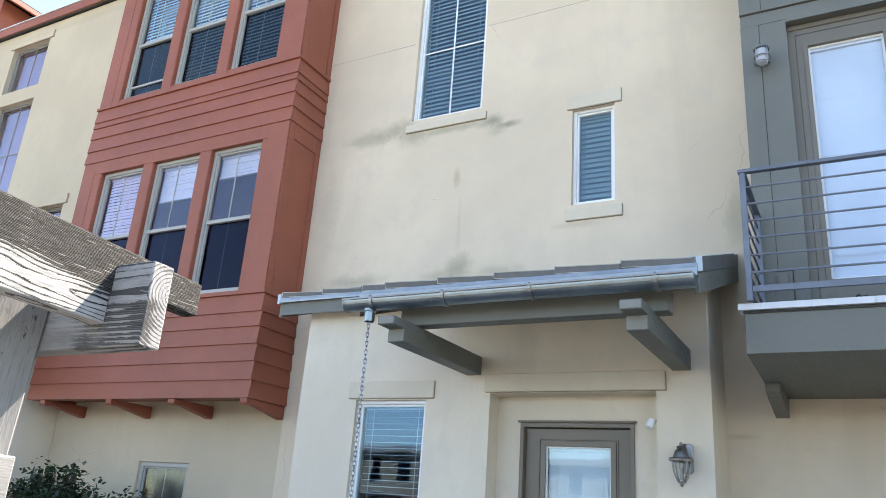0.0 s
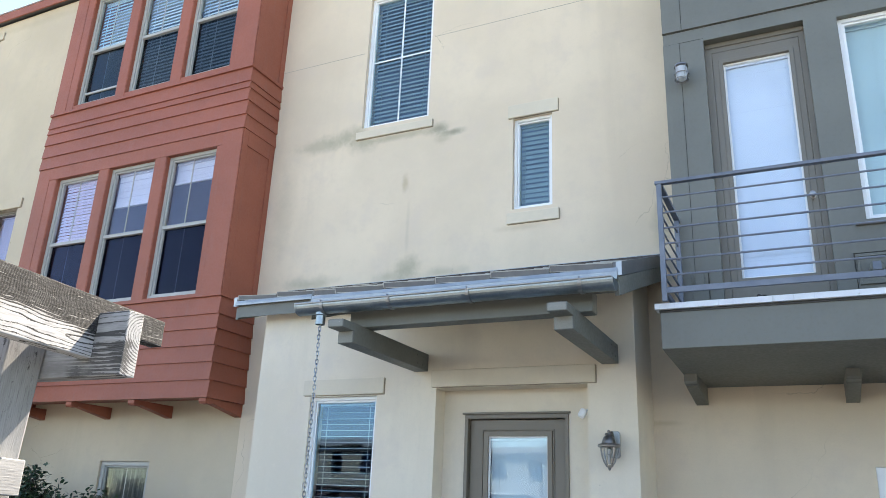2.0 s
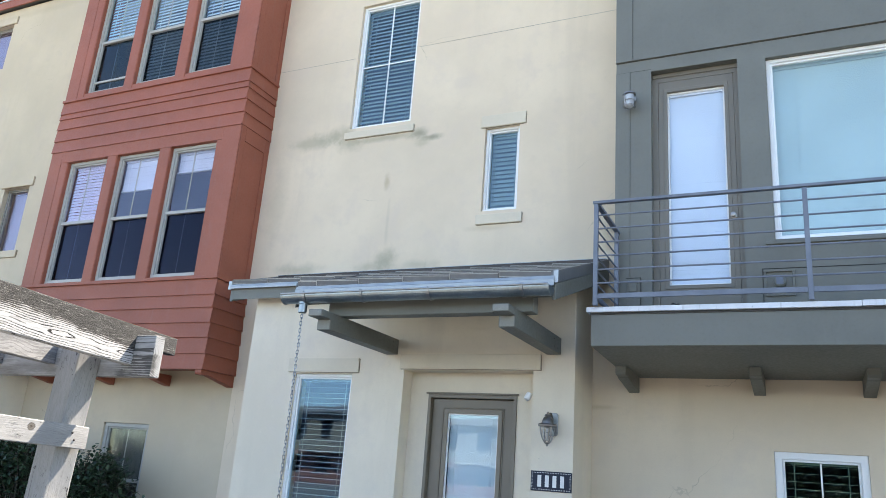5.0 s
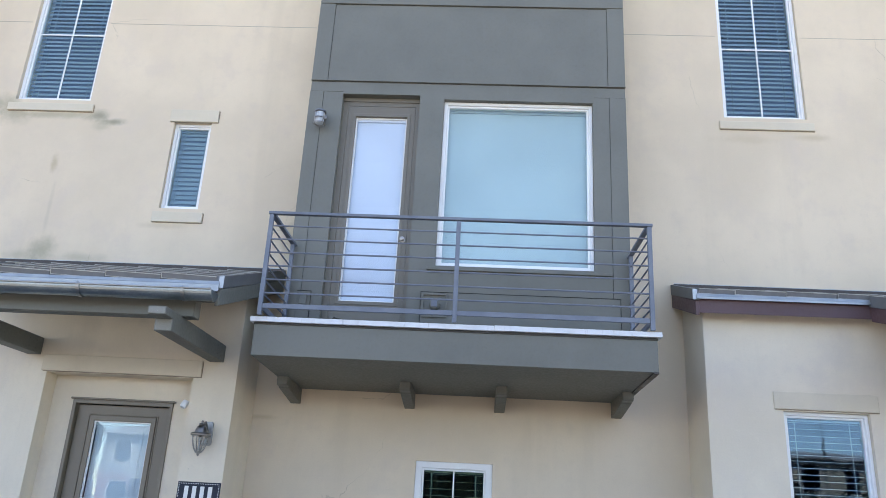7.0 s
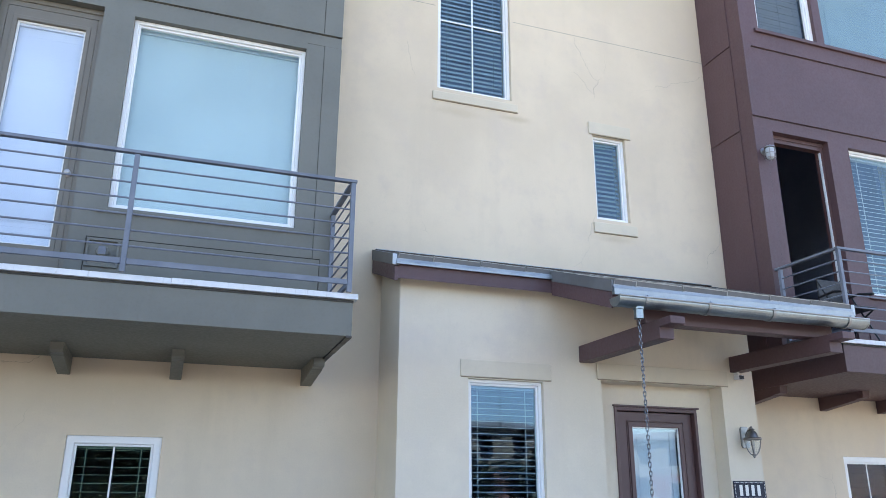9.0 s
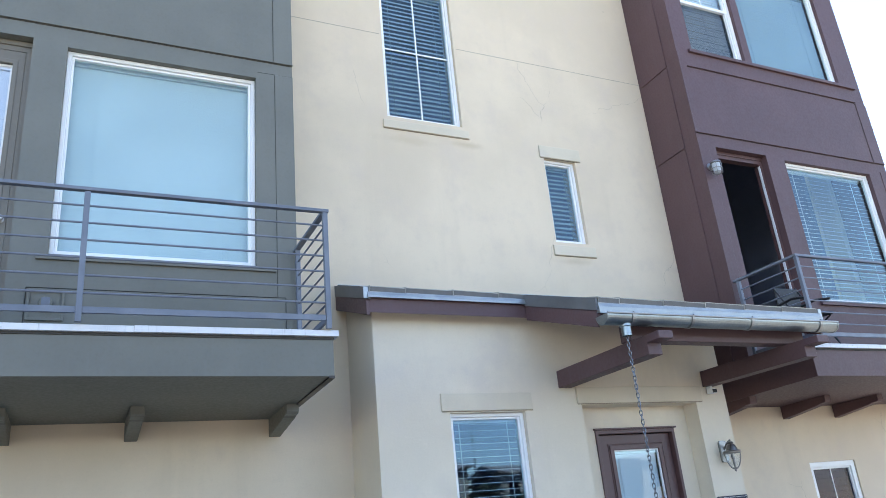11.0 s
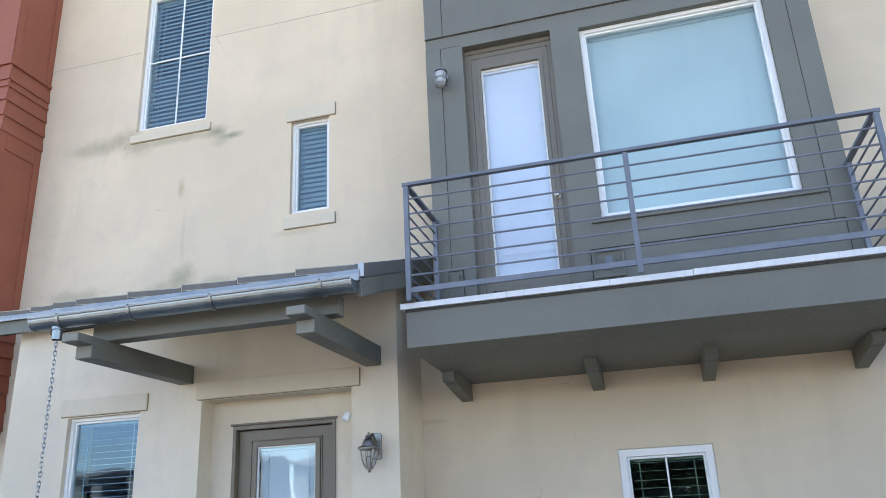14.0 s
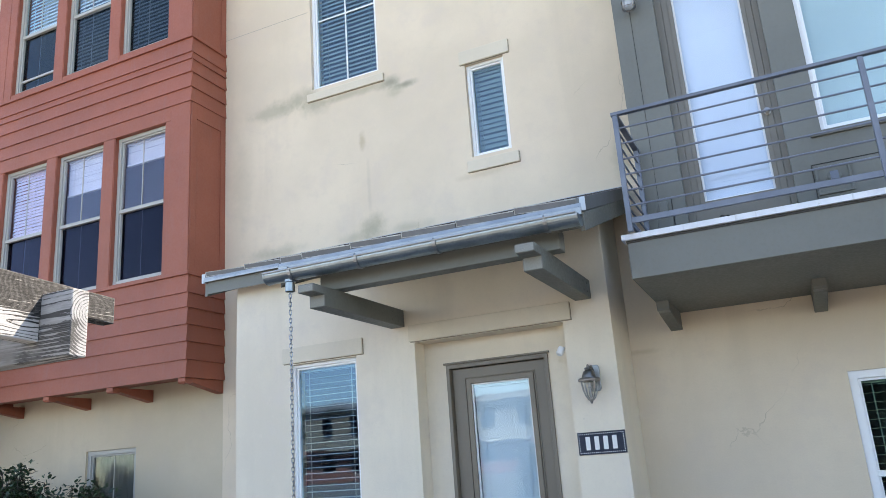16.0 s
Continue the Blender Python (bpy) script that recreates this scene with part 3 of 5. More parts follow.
holes = [TOP_A, TOP_C, BIG_A, SMALL_A, BIG_C, SMALL_C, NARROW_L, TALL_L, TOP_L, TALL_L2, TOP_L2, LOW_B, LOW_R, LOW_P, ROOM_B, ROOM_R, ROOM_P]
holes += [(-6.25 + s, -2.50 + s, 0.05, 3.45) for s in (0.0, 8.97, -9.25)]     # rooms behind the porches
SPLIT = -7.262
single("wall_front", sheet(bmesh.new(), SPLIT, WALL_END, 0.0, EAVE, 0.0, 0.3, [h for h in holes if h[0] > SPLIT]), M_STUCCO, "cream stucco house wall with faint stains", "wall", kind="structure")
single("wall_front_next", sheet(bmesh.new(), WALL_LEFT, SPLIT - 0.001, 0.0, EAVE, 0.0, 0.3, [h for h in holes if h[0] < SPLIT]), M_STUCCO_NEXT, "deeper cream stucco wall of the neighbouring house", "wall", kind="structure")
single("wall_end", boxes((WALL_END - 0.3, WALL_END, 0.3, 9.0, 0.0, EAVE)), M_STUCCO, "cream stucco end wall", "wall", kind="structure")
bm = bmesh.new()
prism(bm, [(0.3, EAVE), (9.0, EAVE), (4.6, 12.15)], "x", WALL_END - 0.3, WALL_END)
prism(bm, [(0.3, EAVE), (9.0, EAVE), (4.6, 12.15)], "x", WALL_LEFT, WALL_LEFT + 0.3)
single("wall_gable", bm, M_STUCCO, "cream stucco gable wall", "wall", kind="structure")
single("wall_back", boxes((WALL_LEFT, WALL_END, 9.0, 9.3, 0.0, EAVE)), M_STUCCO, "cream stucco rear wall", "wall", kind="structure")
single("wall_left", boxes((WALL_LEFT, WALL_LEFT + 0.3, 0.3, 9.0, 0.0, EAVE)), M_STUCCO, "cream stucco side wall", "wall", kind="structure")
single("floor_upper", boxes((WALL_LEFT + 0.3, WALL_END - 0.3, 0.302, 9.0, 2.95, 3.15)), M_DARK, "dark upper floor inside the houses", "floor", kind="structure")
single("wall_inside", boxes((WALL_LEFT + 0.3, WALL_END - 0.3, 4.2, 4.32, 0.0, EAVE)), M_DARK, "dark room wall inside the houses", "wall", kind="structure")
# Added dark sheet hides the cream inner face behind the open doorway.
single("wall_inside", boxes((WALL_END - 0.40, WALL_END - 0.303, 0.303, 4.195, 0.0, EAVE)), M_DARK, "dark lining added over the inner end wall", "wall", kind="structure")
single("trim", boxes((-7.25, -5.87, -0.0025, 0.002, 7.437, 7.444), (-4.80, -1.79, -0.0025, 0.002, 7.437, 7.444), (1.80, 3.12, -0.0025, 0.002, 7.437, 7.444), (4.19, 7.17, -0.0025, 0.002, 7.437, 7.444)),
       painted("joint_shadow_grey", (0.42, 0.37, 0.29), 0.9), "thin horizontal control joint in the stucco", "joint", kind="structure")

roof = thing("roof", (0, 4, EAVE), "low grey shingle roof with painted fascia", "roof", kind="structure")
bm = bmesh.new()
prism(bm, [(-0.08, 10.315), (4.6, 12.4), (9.8, 10.30), (9.8, 10.15), (4.6, 12.2), (-0.08, 10.15)], "x", WALL_LEFT - 0.4, WALL_END + 0.02)
part("shingles", bm, M_SHINGLE, roof)
part("fascia", boxes((WALL_LEFT - 0.4, -11.22, -0.115, -0.081, 10.145, 10.315)), M_RED, roof, "red painted fascia board", bevel=0.006)
part("drip_edge", boxes((WALL_LEFT - 0.4, -11.22, -0.135, -0.07, 10.318, 10.336)), M_CAP, roof, "pale metal drip edge")
dormer = thing("roof_dormer", (-18.15, 0.6, 10.45), "red gabled roof dormer with a louvred vent", "dormer")
bm = bmesh.new()
prism(bm, [(-19.05, 10.45), (-17.50, 10.45), (-17.50, 12.00), (-18.27, 12.50), (-19.05, 12.00)], "y", 0.5, 4.6)
part("dormer_body", bm, M_RED, dormer)
bm = bmesh.new()
for s in (-1, 1):
    prism(bm, [(-18.27, 12.53), (-18.27 + s * 1.24, 11.83), (-18.27 + s * 1.24, 11.93), (-18.27, 12.65)], "y", 0.28, 4.8)
part("dormer_roof", bm, M_DARKSHINGLE, dormer)
bm = bmesh.new()
for s in (-1, 1):
    prism(bm, [(-18.27, 12.49), (-18.27 + s * 1.26, 11.79), (-18.27 + s * 1.26, 11.935), (-18.27, 12.655)], "y", 0.24, 0.28)
    box(bm, -18.27 + s * 1.22 - 0.03, -18.27 + s * 1.22 + 0.03, 0.28, 4.7, 11.79, 11.90)
part("barge_board", bm, M_RED, dormer)
vent_d = part("vent_frame", ring_frame(bmesh.new(), -18.70, -17.80, 10.90, 12.05, 0.08, 0.46, 0.52), M_RED, dormer)
for k in range(14):
    z = 11.01 + k * 0.07
    bm = bmesh.new()
    prism(bm, [(0.47, z), (0.50, z + 0.05), (0.505, z + 0.05), (0.475, z)], "x", -18.62, -17.88)
    part("slat", bm, M_RED, vent_d)

WINDOW_COUNT = [0]


def blind(parent, x0, x1, z0, z1, y, material, pitch=0.045, tilt=0.75, label="", cords=True):
    """A slatted blind: its slats and the head rail are one mesh, its cords another."""
    bm = bmesh.new()
    w = 0.025
    dy, dz = w * math.cos(tilt), w * math.sin(tilt)
    k, z = 0, z1 - 0.05
    while z > z0 + 0.02:
        sag = 0.0025 * math.sin(k * 2.3)
        prism(bm, [(y - dy, z - dz + sag), (y + dy, z + dz + sag), (y + dy, z + dz + 0.003 + sag), (y - dy, z - dz + 0.003 + sag)], "x", x0, x1)
        z -= pitch
        k += 1
    box(bm, x0, x1, y - 0.025, y + 0.025, z1 - 0.035, z1)
    box(bm, x0, x1, y - 0.02, y + 0.02, z0, z0 + 0.018)
    ob = part("blind", bm, material, parent, label or "slatted window blind")
    if cords:
        bm = bmesh.new()
        for f in (0.14, 0.86):
            x = x0 + f * (x1 - x0)
            box(bm, x - 0.004, x + 0.004, y - dy - 0.006, y - dy - 0.003, z0, z1 - 0.03)
        part("cord", bm, material, ob)
    return ob


def window(rect, y, label, style="plain", frame_mat=None, fw=0.055, blind_mat=None, blind_to=None, depth=0.05, split=0.5, tilt=0.75, pitch=0.045, lower_glass=None, glass=None, muntin_off=0.0):
    """A window in an opening whose wall face is at y. style: plain, cross, hung, or tee."""
    frame_mat = frame_mat or M_WHITE
    WINDOW_COUNT[0] += 1
    x0, x1, z0, z1 = rect
    win = thing("window_%d" % WINDOW_COUNT[0], ((x0 + x1) / 2, y, z0), label, "window", kind="structure")
    yf = y + depth
    part("window_frame", ring_frame(bmesh.new(), x0, x1, z0, z1, fw, yf, yf + 0.08), frame_mat, win, bevel=0.006)
    a0, a1, b0, b1 = x0 + fw, x1 - fw, z0 + fw, z1 - fw
    inner = part("sash", ring_frame(bmesh.new(), a0, a1, b0, b1, 0.022, yf + 0.022, yf + 0.07), frame_mat, win, bevel=0.004)
    zs = b0 + split * (b1 - b0)
    xm = (a0 + a1) / 2 + muntin_off
    g = 0.045
    if style == "hung":
        part("meeting_rail", boxes((a0 - 0.004, a1 + 0.004, yf + 0.012, yf + 0.06, zs - 0.025, zs + 0.025)), frame_mat, win, bevel=0.005)
        panes = [(a0, a1, zs, b1, 0.0, None), (a0, a1, b0, zs, 0.012, lower_glass)]
        part("muntin", boxes((xm - 0.008, xm + 0.008, yf + g - 0.004, yf + g + 0.006, zs, b1)), frame_mat, inner)
        part("muntin", boxes((xm - 0.006, xm + 0.006, yf + g + 0.016, yf + g + 0.020, b0, zs)), painted_grey, inner)
    elif style in ("cross", "tee"):
        panes = [(a0, a1, b0, b1, 0.0, None)]
        part("muntin", boxes((xm - 0.009, xm + 0.009, yf + g - 0.012, yf + g - 0.002, b0, b1)), frame_mat, inner)
        if style == "cross":
            part("muntin", boxes((a0, a1, yf + g - 0.011, yf + g - 0.003, zs - 0.009, zs + 0.009)), frame_mat, inner)
    else:
        panes = [(a0, a1, b0, b1, 0.0, None)]
    for p0, p1, q0, q1, back, gm in panes:
        pane = part("pane", boxes((p0 + 0.004, p1 - 0.004, yf + g + back, yf + g + back + 0.005, q0 + 0.004, q1 - 0.004)), gm or glass or M_GLASS, win)
        pane.visible_shadow = False
    if blind_mat:
        blind(win, a0 + 0.01, a1 - 0.01, blind_to if blind_to is not None else b0, b1 - 0.005, yf + 0.12, blind_mat, pitch, tilt)
    return win


painted_grey = painted("grey_muntin", (0.22, 0.23, 0.24), 0.5)


def trim_board(x0, x1, z0, z1, y, proud, label, category="lintel", stuff=None):
    """A stuccoed board on the wall, with a thin brown line at its foot and one end."""
    board = single("trim_" + category, boxes((x0, x1, y - proud, y + 0.01, z0, z1)), stuff or M_TRIM, label, category, "stucco trims", "structure", bevel=0.006)
    # Thin brown strips along the lower edge and the right end.
    part("edge_line", boxes((x0 + 0.01, x1, y - 0.005, y + 0.004, z0 - 0.007, z0 - 0.0005), (x1 + 0.0005, x1 + 0.006, y - 0.005, y + 0.004, z0 - 0.007, z1 - 0.01)), M_EDGELINE, board)
    return board


# windows of the upper wall, with stucco sills and lintels
for big, small in ((BIG_A, SMALL_A), (BIG_C, SMALL_C)):
    window(big, 0.0, "tall white window with dark half-closed blinds", "cross", fw=0.04, blind_mat=M_BLINDSHADED, tilt=1.05, pitch=0.062, glass=M_GLASSTINT)
    window(small, 0.0, "small white window with slatted blinds in shaded grey", "plain", fw=0.036, blind_mat=M_BLINDSHADED, pitch=0.062, tilt=(1.25 if small is SMALL_A else 0.95), glass=M_GLASSTINT)
    trim_board(big[0] - 0.065, big[1] + 0.07, 6.108, 6.215, 0.0, 0.026, "cream stucco window sill", "sill")
    trim_board(small[0] - 0.06, small[1] + 0.08, 6.003, 6.172, 0.0, 0.022, "cream stucco window lintel", "lintel")
    trim_board(small[0] - 0.06, small[1] + 0.08, 4.648, 4.78, 0.0, 0.026, "cream stucco window sill", "sill")
for rect in (TOP_A, TOP_C):
    window(rect, 0.0, "white upper window under the eaves with dark blinds", "tee", fw=0.04, blind_mat=M_BLINDSHADED, tilt=1.05, pitch=0.062, glass=M_GLASSTINT)
for rect, style in ((NARROW_L, "plain"), (TALL_L, "cross"), (TOP_L, "tee"), (TALL_L2, "cross"), (TOP_L2, "tee")):
    window(rect, 0.0, "window of the neighbouring house with pale blinds", style, M_TAUPE, 0.03, M_BLINDLAV, depth=0.085, tilt=1.53, pitch=0.046, glass=M_GLASSLAV)
    if rect[2] < 8.5:
        trim_board(rect[0] - 0.09, rect[1] + 0.09, rect[2] - 0.13, rect[2] - 0.002, 0.0, 0.03, "cream stucco window sill", "sill", M_STUCCO_NEXT)
    if rect in (NARROW_L, TOP_L, TOP_L2):
        trim_board(rect[0] - 0.09, rect[1] + 0.10, rect[3] + 0.002, rect[3] + 0.17, 0.0, 0.028, "cream stucco window lintel", "lintel", M_STUCCO_NEXT)
window(LOW_B, 0.0, "white sash window with half-open blinds behind green-mirroring glass", "hung", fw=0.07, split=0.46, blind_mat=M_BLINDGREEN, tilt=0.06, pitch=0.074, depth=0.02, glass=M_GLASSGREEN)
window(LOW_P, 0.0, "white sash window with dark half-open blinds", "hung", fw=0.07, split=0.46, blind_mat=M_BLINDSHADED, tilt=1.2, pitch=0.056, depth=0.02, glass=M_SCREEN, lower_glass=M_SCREEN)
window(LOW_R, 0.0, "grey-framed ground-floor window with drawn curtains", "hung", M_ALMOND, 0.06, depth=0.03, split=0.3, glass=M_SCREEN_PALE)
bm = bmesh.new()
fold = [(LOW_R[0] + 0.05 + 0.8 * k / 60, 0.19 + 0.018 * math.sin(k * 1.05) + 0.008 * math.sin(k * 0.37)) for k in range(61)]
for (xa, ya), (xb, yb) in zip(fold, fold[1:]):
    prism(bm, [(xa, ya), (xb, yb), (xb, yb + 0.003), (xa, ya + 0.003)], "z", 0.82, 1.95)
curtain = thing("curtain", (-9.1, 0.19, 0.82), "drawn grey-brown curtain behind a ground-floor window", "curtain")
part("cloth", bm, M_CURTAIN, curtain, smooth=True)
part("curtain_rod", tube(bmesh.new(), [(LOW_R[0] + 0.02, 0.19, 1.945), (LOW_R[1] - 0.02, 0.19, 1.945)], 0.010), M_BRONZE, curtain, smooth=True)


# ---------------------------------------------------------------- porch units
def roof_top(y):
    return 4.085 + 0.343 * y


SLOPE = math.atan(0.343)


def tile_mesh():
    """A flat roof tile 0.505 wide: body, turned-down nose, and pale metal rims at its nose and one end."""
    bm = bmesh.new()
    box(bm, -0.2455, 0.2465, -0.19, 0.19, -0.012, 0.012)
    box(bm, -0.2455, 0.2465, -0.192, -0.1805, -0.040, 0.0115)
    dull = len(bm.faces)
    box(bm, -0.2515, -0.246, -0.195, 0.19, -0.046, 0.015)
    box(bm, -0.2455, 0.2465, -0.1955, -0.1925, 0.006, 0.0125)
    box(bm, -0.2455, 0.2465, -0.1955, -0.1925, -0.042, -0.037)
    me = mesh_from("roof_tile", bm, M_TILE)
    me.materials.append(M_TILEEDGE)
    for f in me.polygons:
        f.material_index = 1 if f.index >= dull else 0
    return me


TILE = tile_mesh()


def chain_link():
    """One welded chain link, standing, about 6 cm long."""
    bm = bmesh.new()
    path = []
    for k in range(14):
        a = 2 * math.pi * k / 14
        path.append((0.0105 * math.cos(a), 0, 0.0105 * math.sin(a) + (0.0125 if math.sin(a) > 0.01 else -0.0125 if math.sin(a) < -0.01 else 0)))
    rings = []
    for i, p in enumerate(path):
        d = (Vector(path[(i + 1) % 14]) - Vector(path[i - 1])).normalized()
        side = Vector((0, 1, 0))
        up = d.cross(side)
        rings.append([bm.verts.new(Vector(p) + 0.0044 * (math.cos(b) * side + math.sin(b) * up)) for b in (0.0, 1.2566, 2.5133, 3.7699, 5.0265)])
    for i in range(14):
        a, b = rings[i], rings[(i + 1) % 14]
        for k in range(5):
            bm.faces.new((a[k], a[(k + 1) % 5], b[(k + 1) % 5], b[k]))
    return mesh_from("chain_link", bm, M_CHAIN, smooth=True)


LINK = chain_link()


def half_round(bm, x0, x1, cy, cz, r, t, a0=180, a1=360, n=14):
    pts = [(cy + r * math.cos(radians(a0 + (a1 - a0) * k / n)), cz + r * math.sin(radians(a0 + (a1 - a0) * k / n))) for k in range(n + 1)]
    pts += [(cy + (r - t) * math.cos(radians(a1 - (a1 - a0) * k / n)), cz + (r - t) * math.sin(radians(a1 - (a1 - a0) * k / n))) for k in range(n + 1)]
    for i in range(n):
        quad = [pts[i], pts[i + 1], pts[2 * n - i], pts[2 * n + 1 - i]]
        prism(bm, quad, "x", x0, x1)
    bmesh.ops.remove_doubles(bm, verts=bm.verts, dist=1e-5)
    return bm


def lantern(at, facing_label):
    """A carriage lantern on a wall at its back plate; the light hangs in front."""
    x, y, z = at
    lamp = thing("wall_lantern", at, facing_label, "wall lantern", "porch lanterns")
    bm = bmesh.new()
    prism(bm, [(x - 0.005, z - 0.08), (x + 0.075, z - 0.08), (x + 0.088, z - 0.06), (x + 0.088, z + 0.13), (x + 0.075, z + 0.15), (x - 0.005, z + 0.15), (x - 0.018, z + 0.13), (x - 0.018, z - 0.06)], "y", y - 0.028, y)
    part("back_plate", bm, M_DRIP, lamp, bevel=0.005)
    cx, cy = x + 0.02, y - 0.15
    bm = bmesh.new()
    tube(bm, [(x + 0.04, y - 0.02, z + 0.05), (x + 0.04, y - 0.07, z + 0.105), (x + 0.04, y - 0.115, z + 0.135), (cx, cy, z + 0.115)], 0.011)
    part("arm", bm, M_PEWTER, lamp, smooth=True)
    bm = lathe(bmesh.new(), [(0.004, 0.150), (0.013, 0.142), (0.011, 0.126), (0.030, 0.120), (0.035, 0.110), (0.026, 0.101), (0.044, 0.088), (0.056, 0.060), (0.064, 0.032), (0.090, 0.028), (0.098, 0.016), (0.096, 0.004), (0.082, -0.002)], (cx, cy, z), 18)
    part("cap", bm, M_PEWTER, lamp, smooth=True)
    bm = lathe(bmesh.new(), [(0.076, 0.004), (0.074, -0.03), (0.064, -0.08), (0.045, -0.125), (0.026, -0.15)], (cx, cy, z), 18)
    part("glass_bowl", bm, M_LAMPGLASS, lamp, "clear glass bowl", smooth=True)
    bm = bmesh.new()
    for k in range(4):
        a = radians(45 + 90 * k)
        tube(bm, [(cx + r * math.cos(a), cy + r * math.sin(a), z + h) for r, h in ((0.081, 0.004), (0.079, -0.03), (0.069, -0.08), (0.050, -0.125), (0.030, -0.152))], 0.0065, 6)
    part("cage", bm, M_PEWTER, lamp, smooth=True)
    bm = lathe(bmesh.new(), [(0.034, -0.148), (0.032, -0.160), (0.014, -0.168), (0.013, -0.182), (0.004, -0.192)], (cx, cy, z), 16)
    part("finial", bm, M_PEWTER, lamp, smooth=True)
    bm = lathe(bmesh.new(), [(0.014, -0.14), (0.014, -0.06), (0.020, -0.055), (0.018, -0.01), (0.008, 0.0)], (cx, cy, z), 12)
    part("bulb_holder", bm, M_PEWTER, lamp, smooth=True)
    return lamp


def number_plaque(x0, x1, z0, z1, y):
    """A dark enamel plaque with a dotted border; its figures are plain bars."""
    pl = thing("door_plaque", ((x0 + x1) / 2, y, z0), "dark navy enamel plaque with pale bars and beaded border", "plaque", "door plaques")
    part("plate", boxes((x0, x1, y - 0.014, y, z0, z1)), M_NAVY, pl, bevel=0.004)
    bm = bmesh.new()
    w, h = x1 - x0, z1 - z0
    for k in range(24):
        xx = x0 + 0.014 + (w - 0.034) * k / 23
        box(bm, xx, xx + 0.007, y - 0.0165, y - 0.013, z1 - 0.020, z1 - 0.013)
        box(bm, xx, xx + 0.007, y - 0.0165, y - 0.013, z0 + 0.013, z0 + 0.020)
    for k in range(10):
        zz = z0 + 0.03 + (h - 0.068) * k / 9
        box(bm, x0 + 0.012, x0 + 0.018, y - 0.0165, y - 0.013, zz, zz + 0.007)
        box(bm, x1 - 0.018, x1 - 0.012, y - 0.0165, y - 0.013, zz, zz + 0.007)
    part("beading", bm, M_LETTER, pl)
    for k in range(4):
        xx = x0 + 0.055 + k * (w - 0.11) / 4
        part("bar", boxes((xx + 0.016, xx + (w - 0.11) / 4 - 0.022, y - 0.018, y - 0.012, z0 + 0.040, z1 - 0.040)), M_LETTER, pl, bevel=0.003)
    return pl


def stub_end_beam(bm, x0, x1, y_front, y_back, z0, z1):
    """A square beam whose lower half is cut back in a step at its free end."""
    zm = z0 + 0.60 * (z1 - z0)
    prism(bm, [(y_front, z1), (y_front, zm), (y_front + 0.17, zm), (y_front + 0.17, z0), (y_back, z0), (y_back, z1)], "x", x0, x1)
    return bm


def porch(dx, ddx, paint, door_paint, colour, chain=True, lamp=True, plaque=True, door_shift=0.0, wide=0.0, eave_in=0.0, tile_lift=2.3, gutter_drop=0.0):
    """One entrance: stuccoed porch with window and recessed door, its roof, canopy beams, gutter and fittings.
    dx moves the porch, ddx moves its door side a little more."""
    Y, YR = -0.735, -0.52
    X0, X1 = -6.445 + dx, -2.207 + dx + wide
    d = dx + ddx
    rec = (-4.20 + d, -2.656 + d, -1.0, 2.69)
    win = (-5.715 + dx, -4.885 + dx, 0.85, 2.635)
    bm = sheet(bmesh.new(), X0, X1, 0.0, 3.63, Y, YR, [win, (rec[0], rec[1], 0.0, rec[3])])
    corner = [e for e in bm.edges if all(abs(v.co.y - Y) < 1e-5 for v in e.verts) and any(all(abs(v.co.x - q) < 1e-5 for v in e.verts) for q in (X0, X1, rec[0], rec[1]))]
    bmesh.ops.bevel(bm, geom=corner, offset=0.02, segments=3, affect="EDGES", profile=0.5)
    single("wall_porch", bm, M_PORCH, "pale stucco porch wall with recessed door", "wall", "porch walls", "structure")
    bm = sheet(bmesh.new(), rec[0] - 0.1, min(rec[1] + 0.1, X1 - 0.21), 0.0, 2.85, YR + 0.002, YR + 0.15, [(-3.965 + d + door_shift, -2.897 + d + door_shift, 0.0, 2.448)])
    single("wall_recess", bm, M_PORCH, "pale stucco wall of the door recess", "wall", "porch walls", "structure")
    bm = bmesh.new()
    for a, b in ((X0, X0 + 0.2), (X1 - 0.2, X1)):
        prism(bm, [(YR, 0.0), (-0.001, 0.0), (-0.001, 3.86), (YR, 3.68)], "x", a, b)
    single("wall_porch_side", bm, M_PORCH, "pale stucco porch side wall", "wall", "porch walls", "structure")
    window(win, Y, "white porch window with slatted blinds", "plain", fw=0.036, blind_mat=M_BLINDBLUE, pitch=0.062, tilt=0.16, depth=0.05, glass=M_GLASSBLUE)
    trim_board(-5.803 + dx, -4.80 + dx, 2.65, 2.82, Y, 0.02, "pale stucco lintel over a porch window")
    trim_board(-4.253 + d, -2.573 + d, 2.70, 2.868, Y, 0.025, "pale stucco lintel over an entrance")

    # entrance door
    e = d + door_shift
    name = {"grey": "grey-brown", "plum": "dark plum", "red": "red-brown"}[colour]
    door = thing("door_" + {"grey": "1", "plum": "2", "red": "3"}[colour], (-3.48 + e, YR, 0.0), name + " entrance door with a glazed upper panel", "door", kind="structure")
    a0, a1, zt = -3.965 + e, -2.897 + e, 2.448
    part("door_frame", sheet(bmesh.new(), a0, a1, 0.0, zt, YR - 0.015, YR + 0.13, [(a0 + 0.036, a1 - 0.036, 0.0, zt - 0.04)]), door_paint, door, bevel=0.004)
    part("drip_cap", boxes((a0 - 0.02, a1 + 0.02, YR - 0.035, YR - 0.004, zt + 0.001, zt + 0.02)), door_paint, door, bevel=0.004)
    b0, b1, bt = a0 + 0.043, a1 - 0.043, zt - 0.047
    g0, g1, gz0, gz1 = -3.73 + e, -3.115 + e, 0.55, 2.248
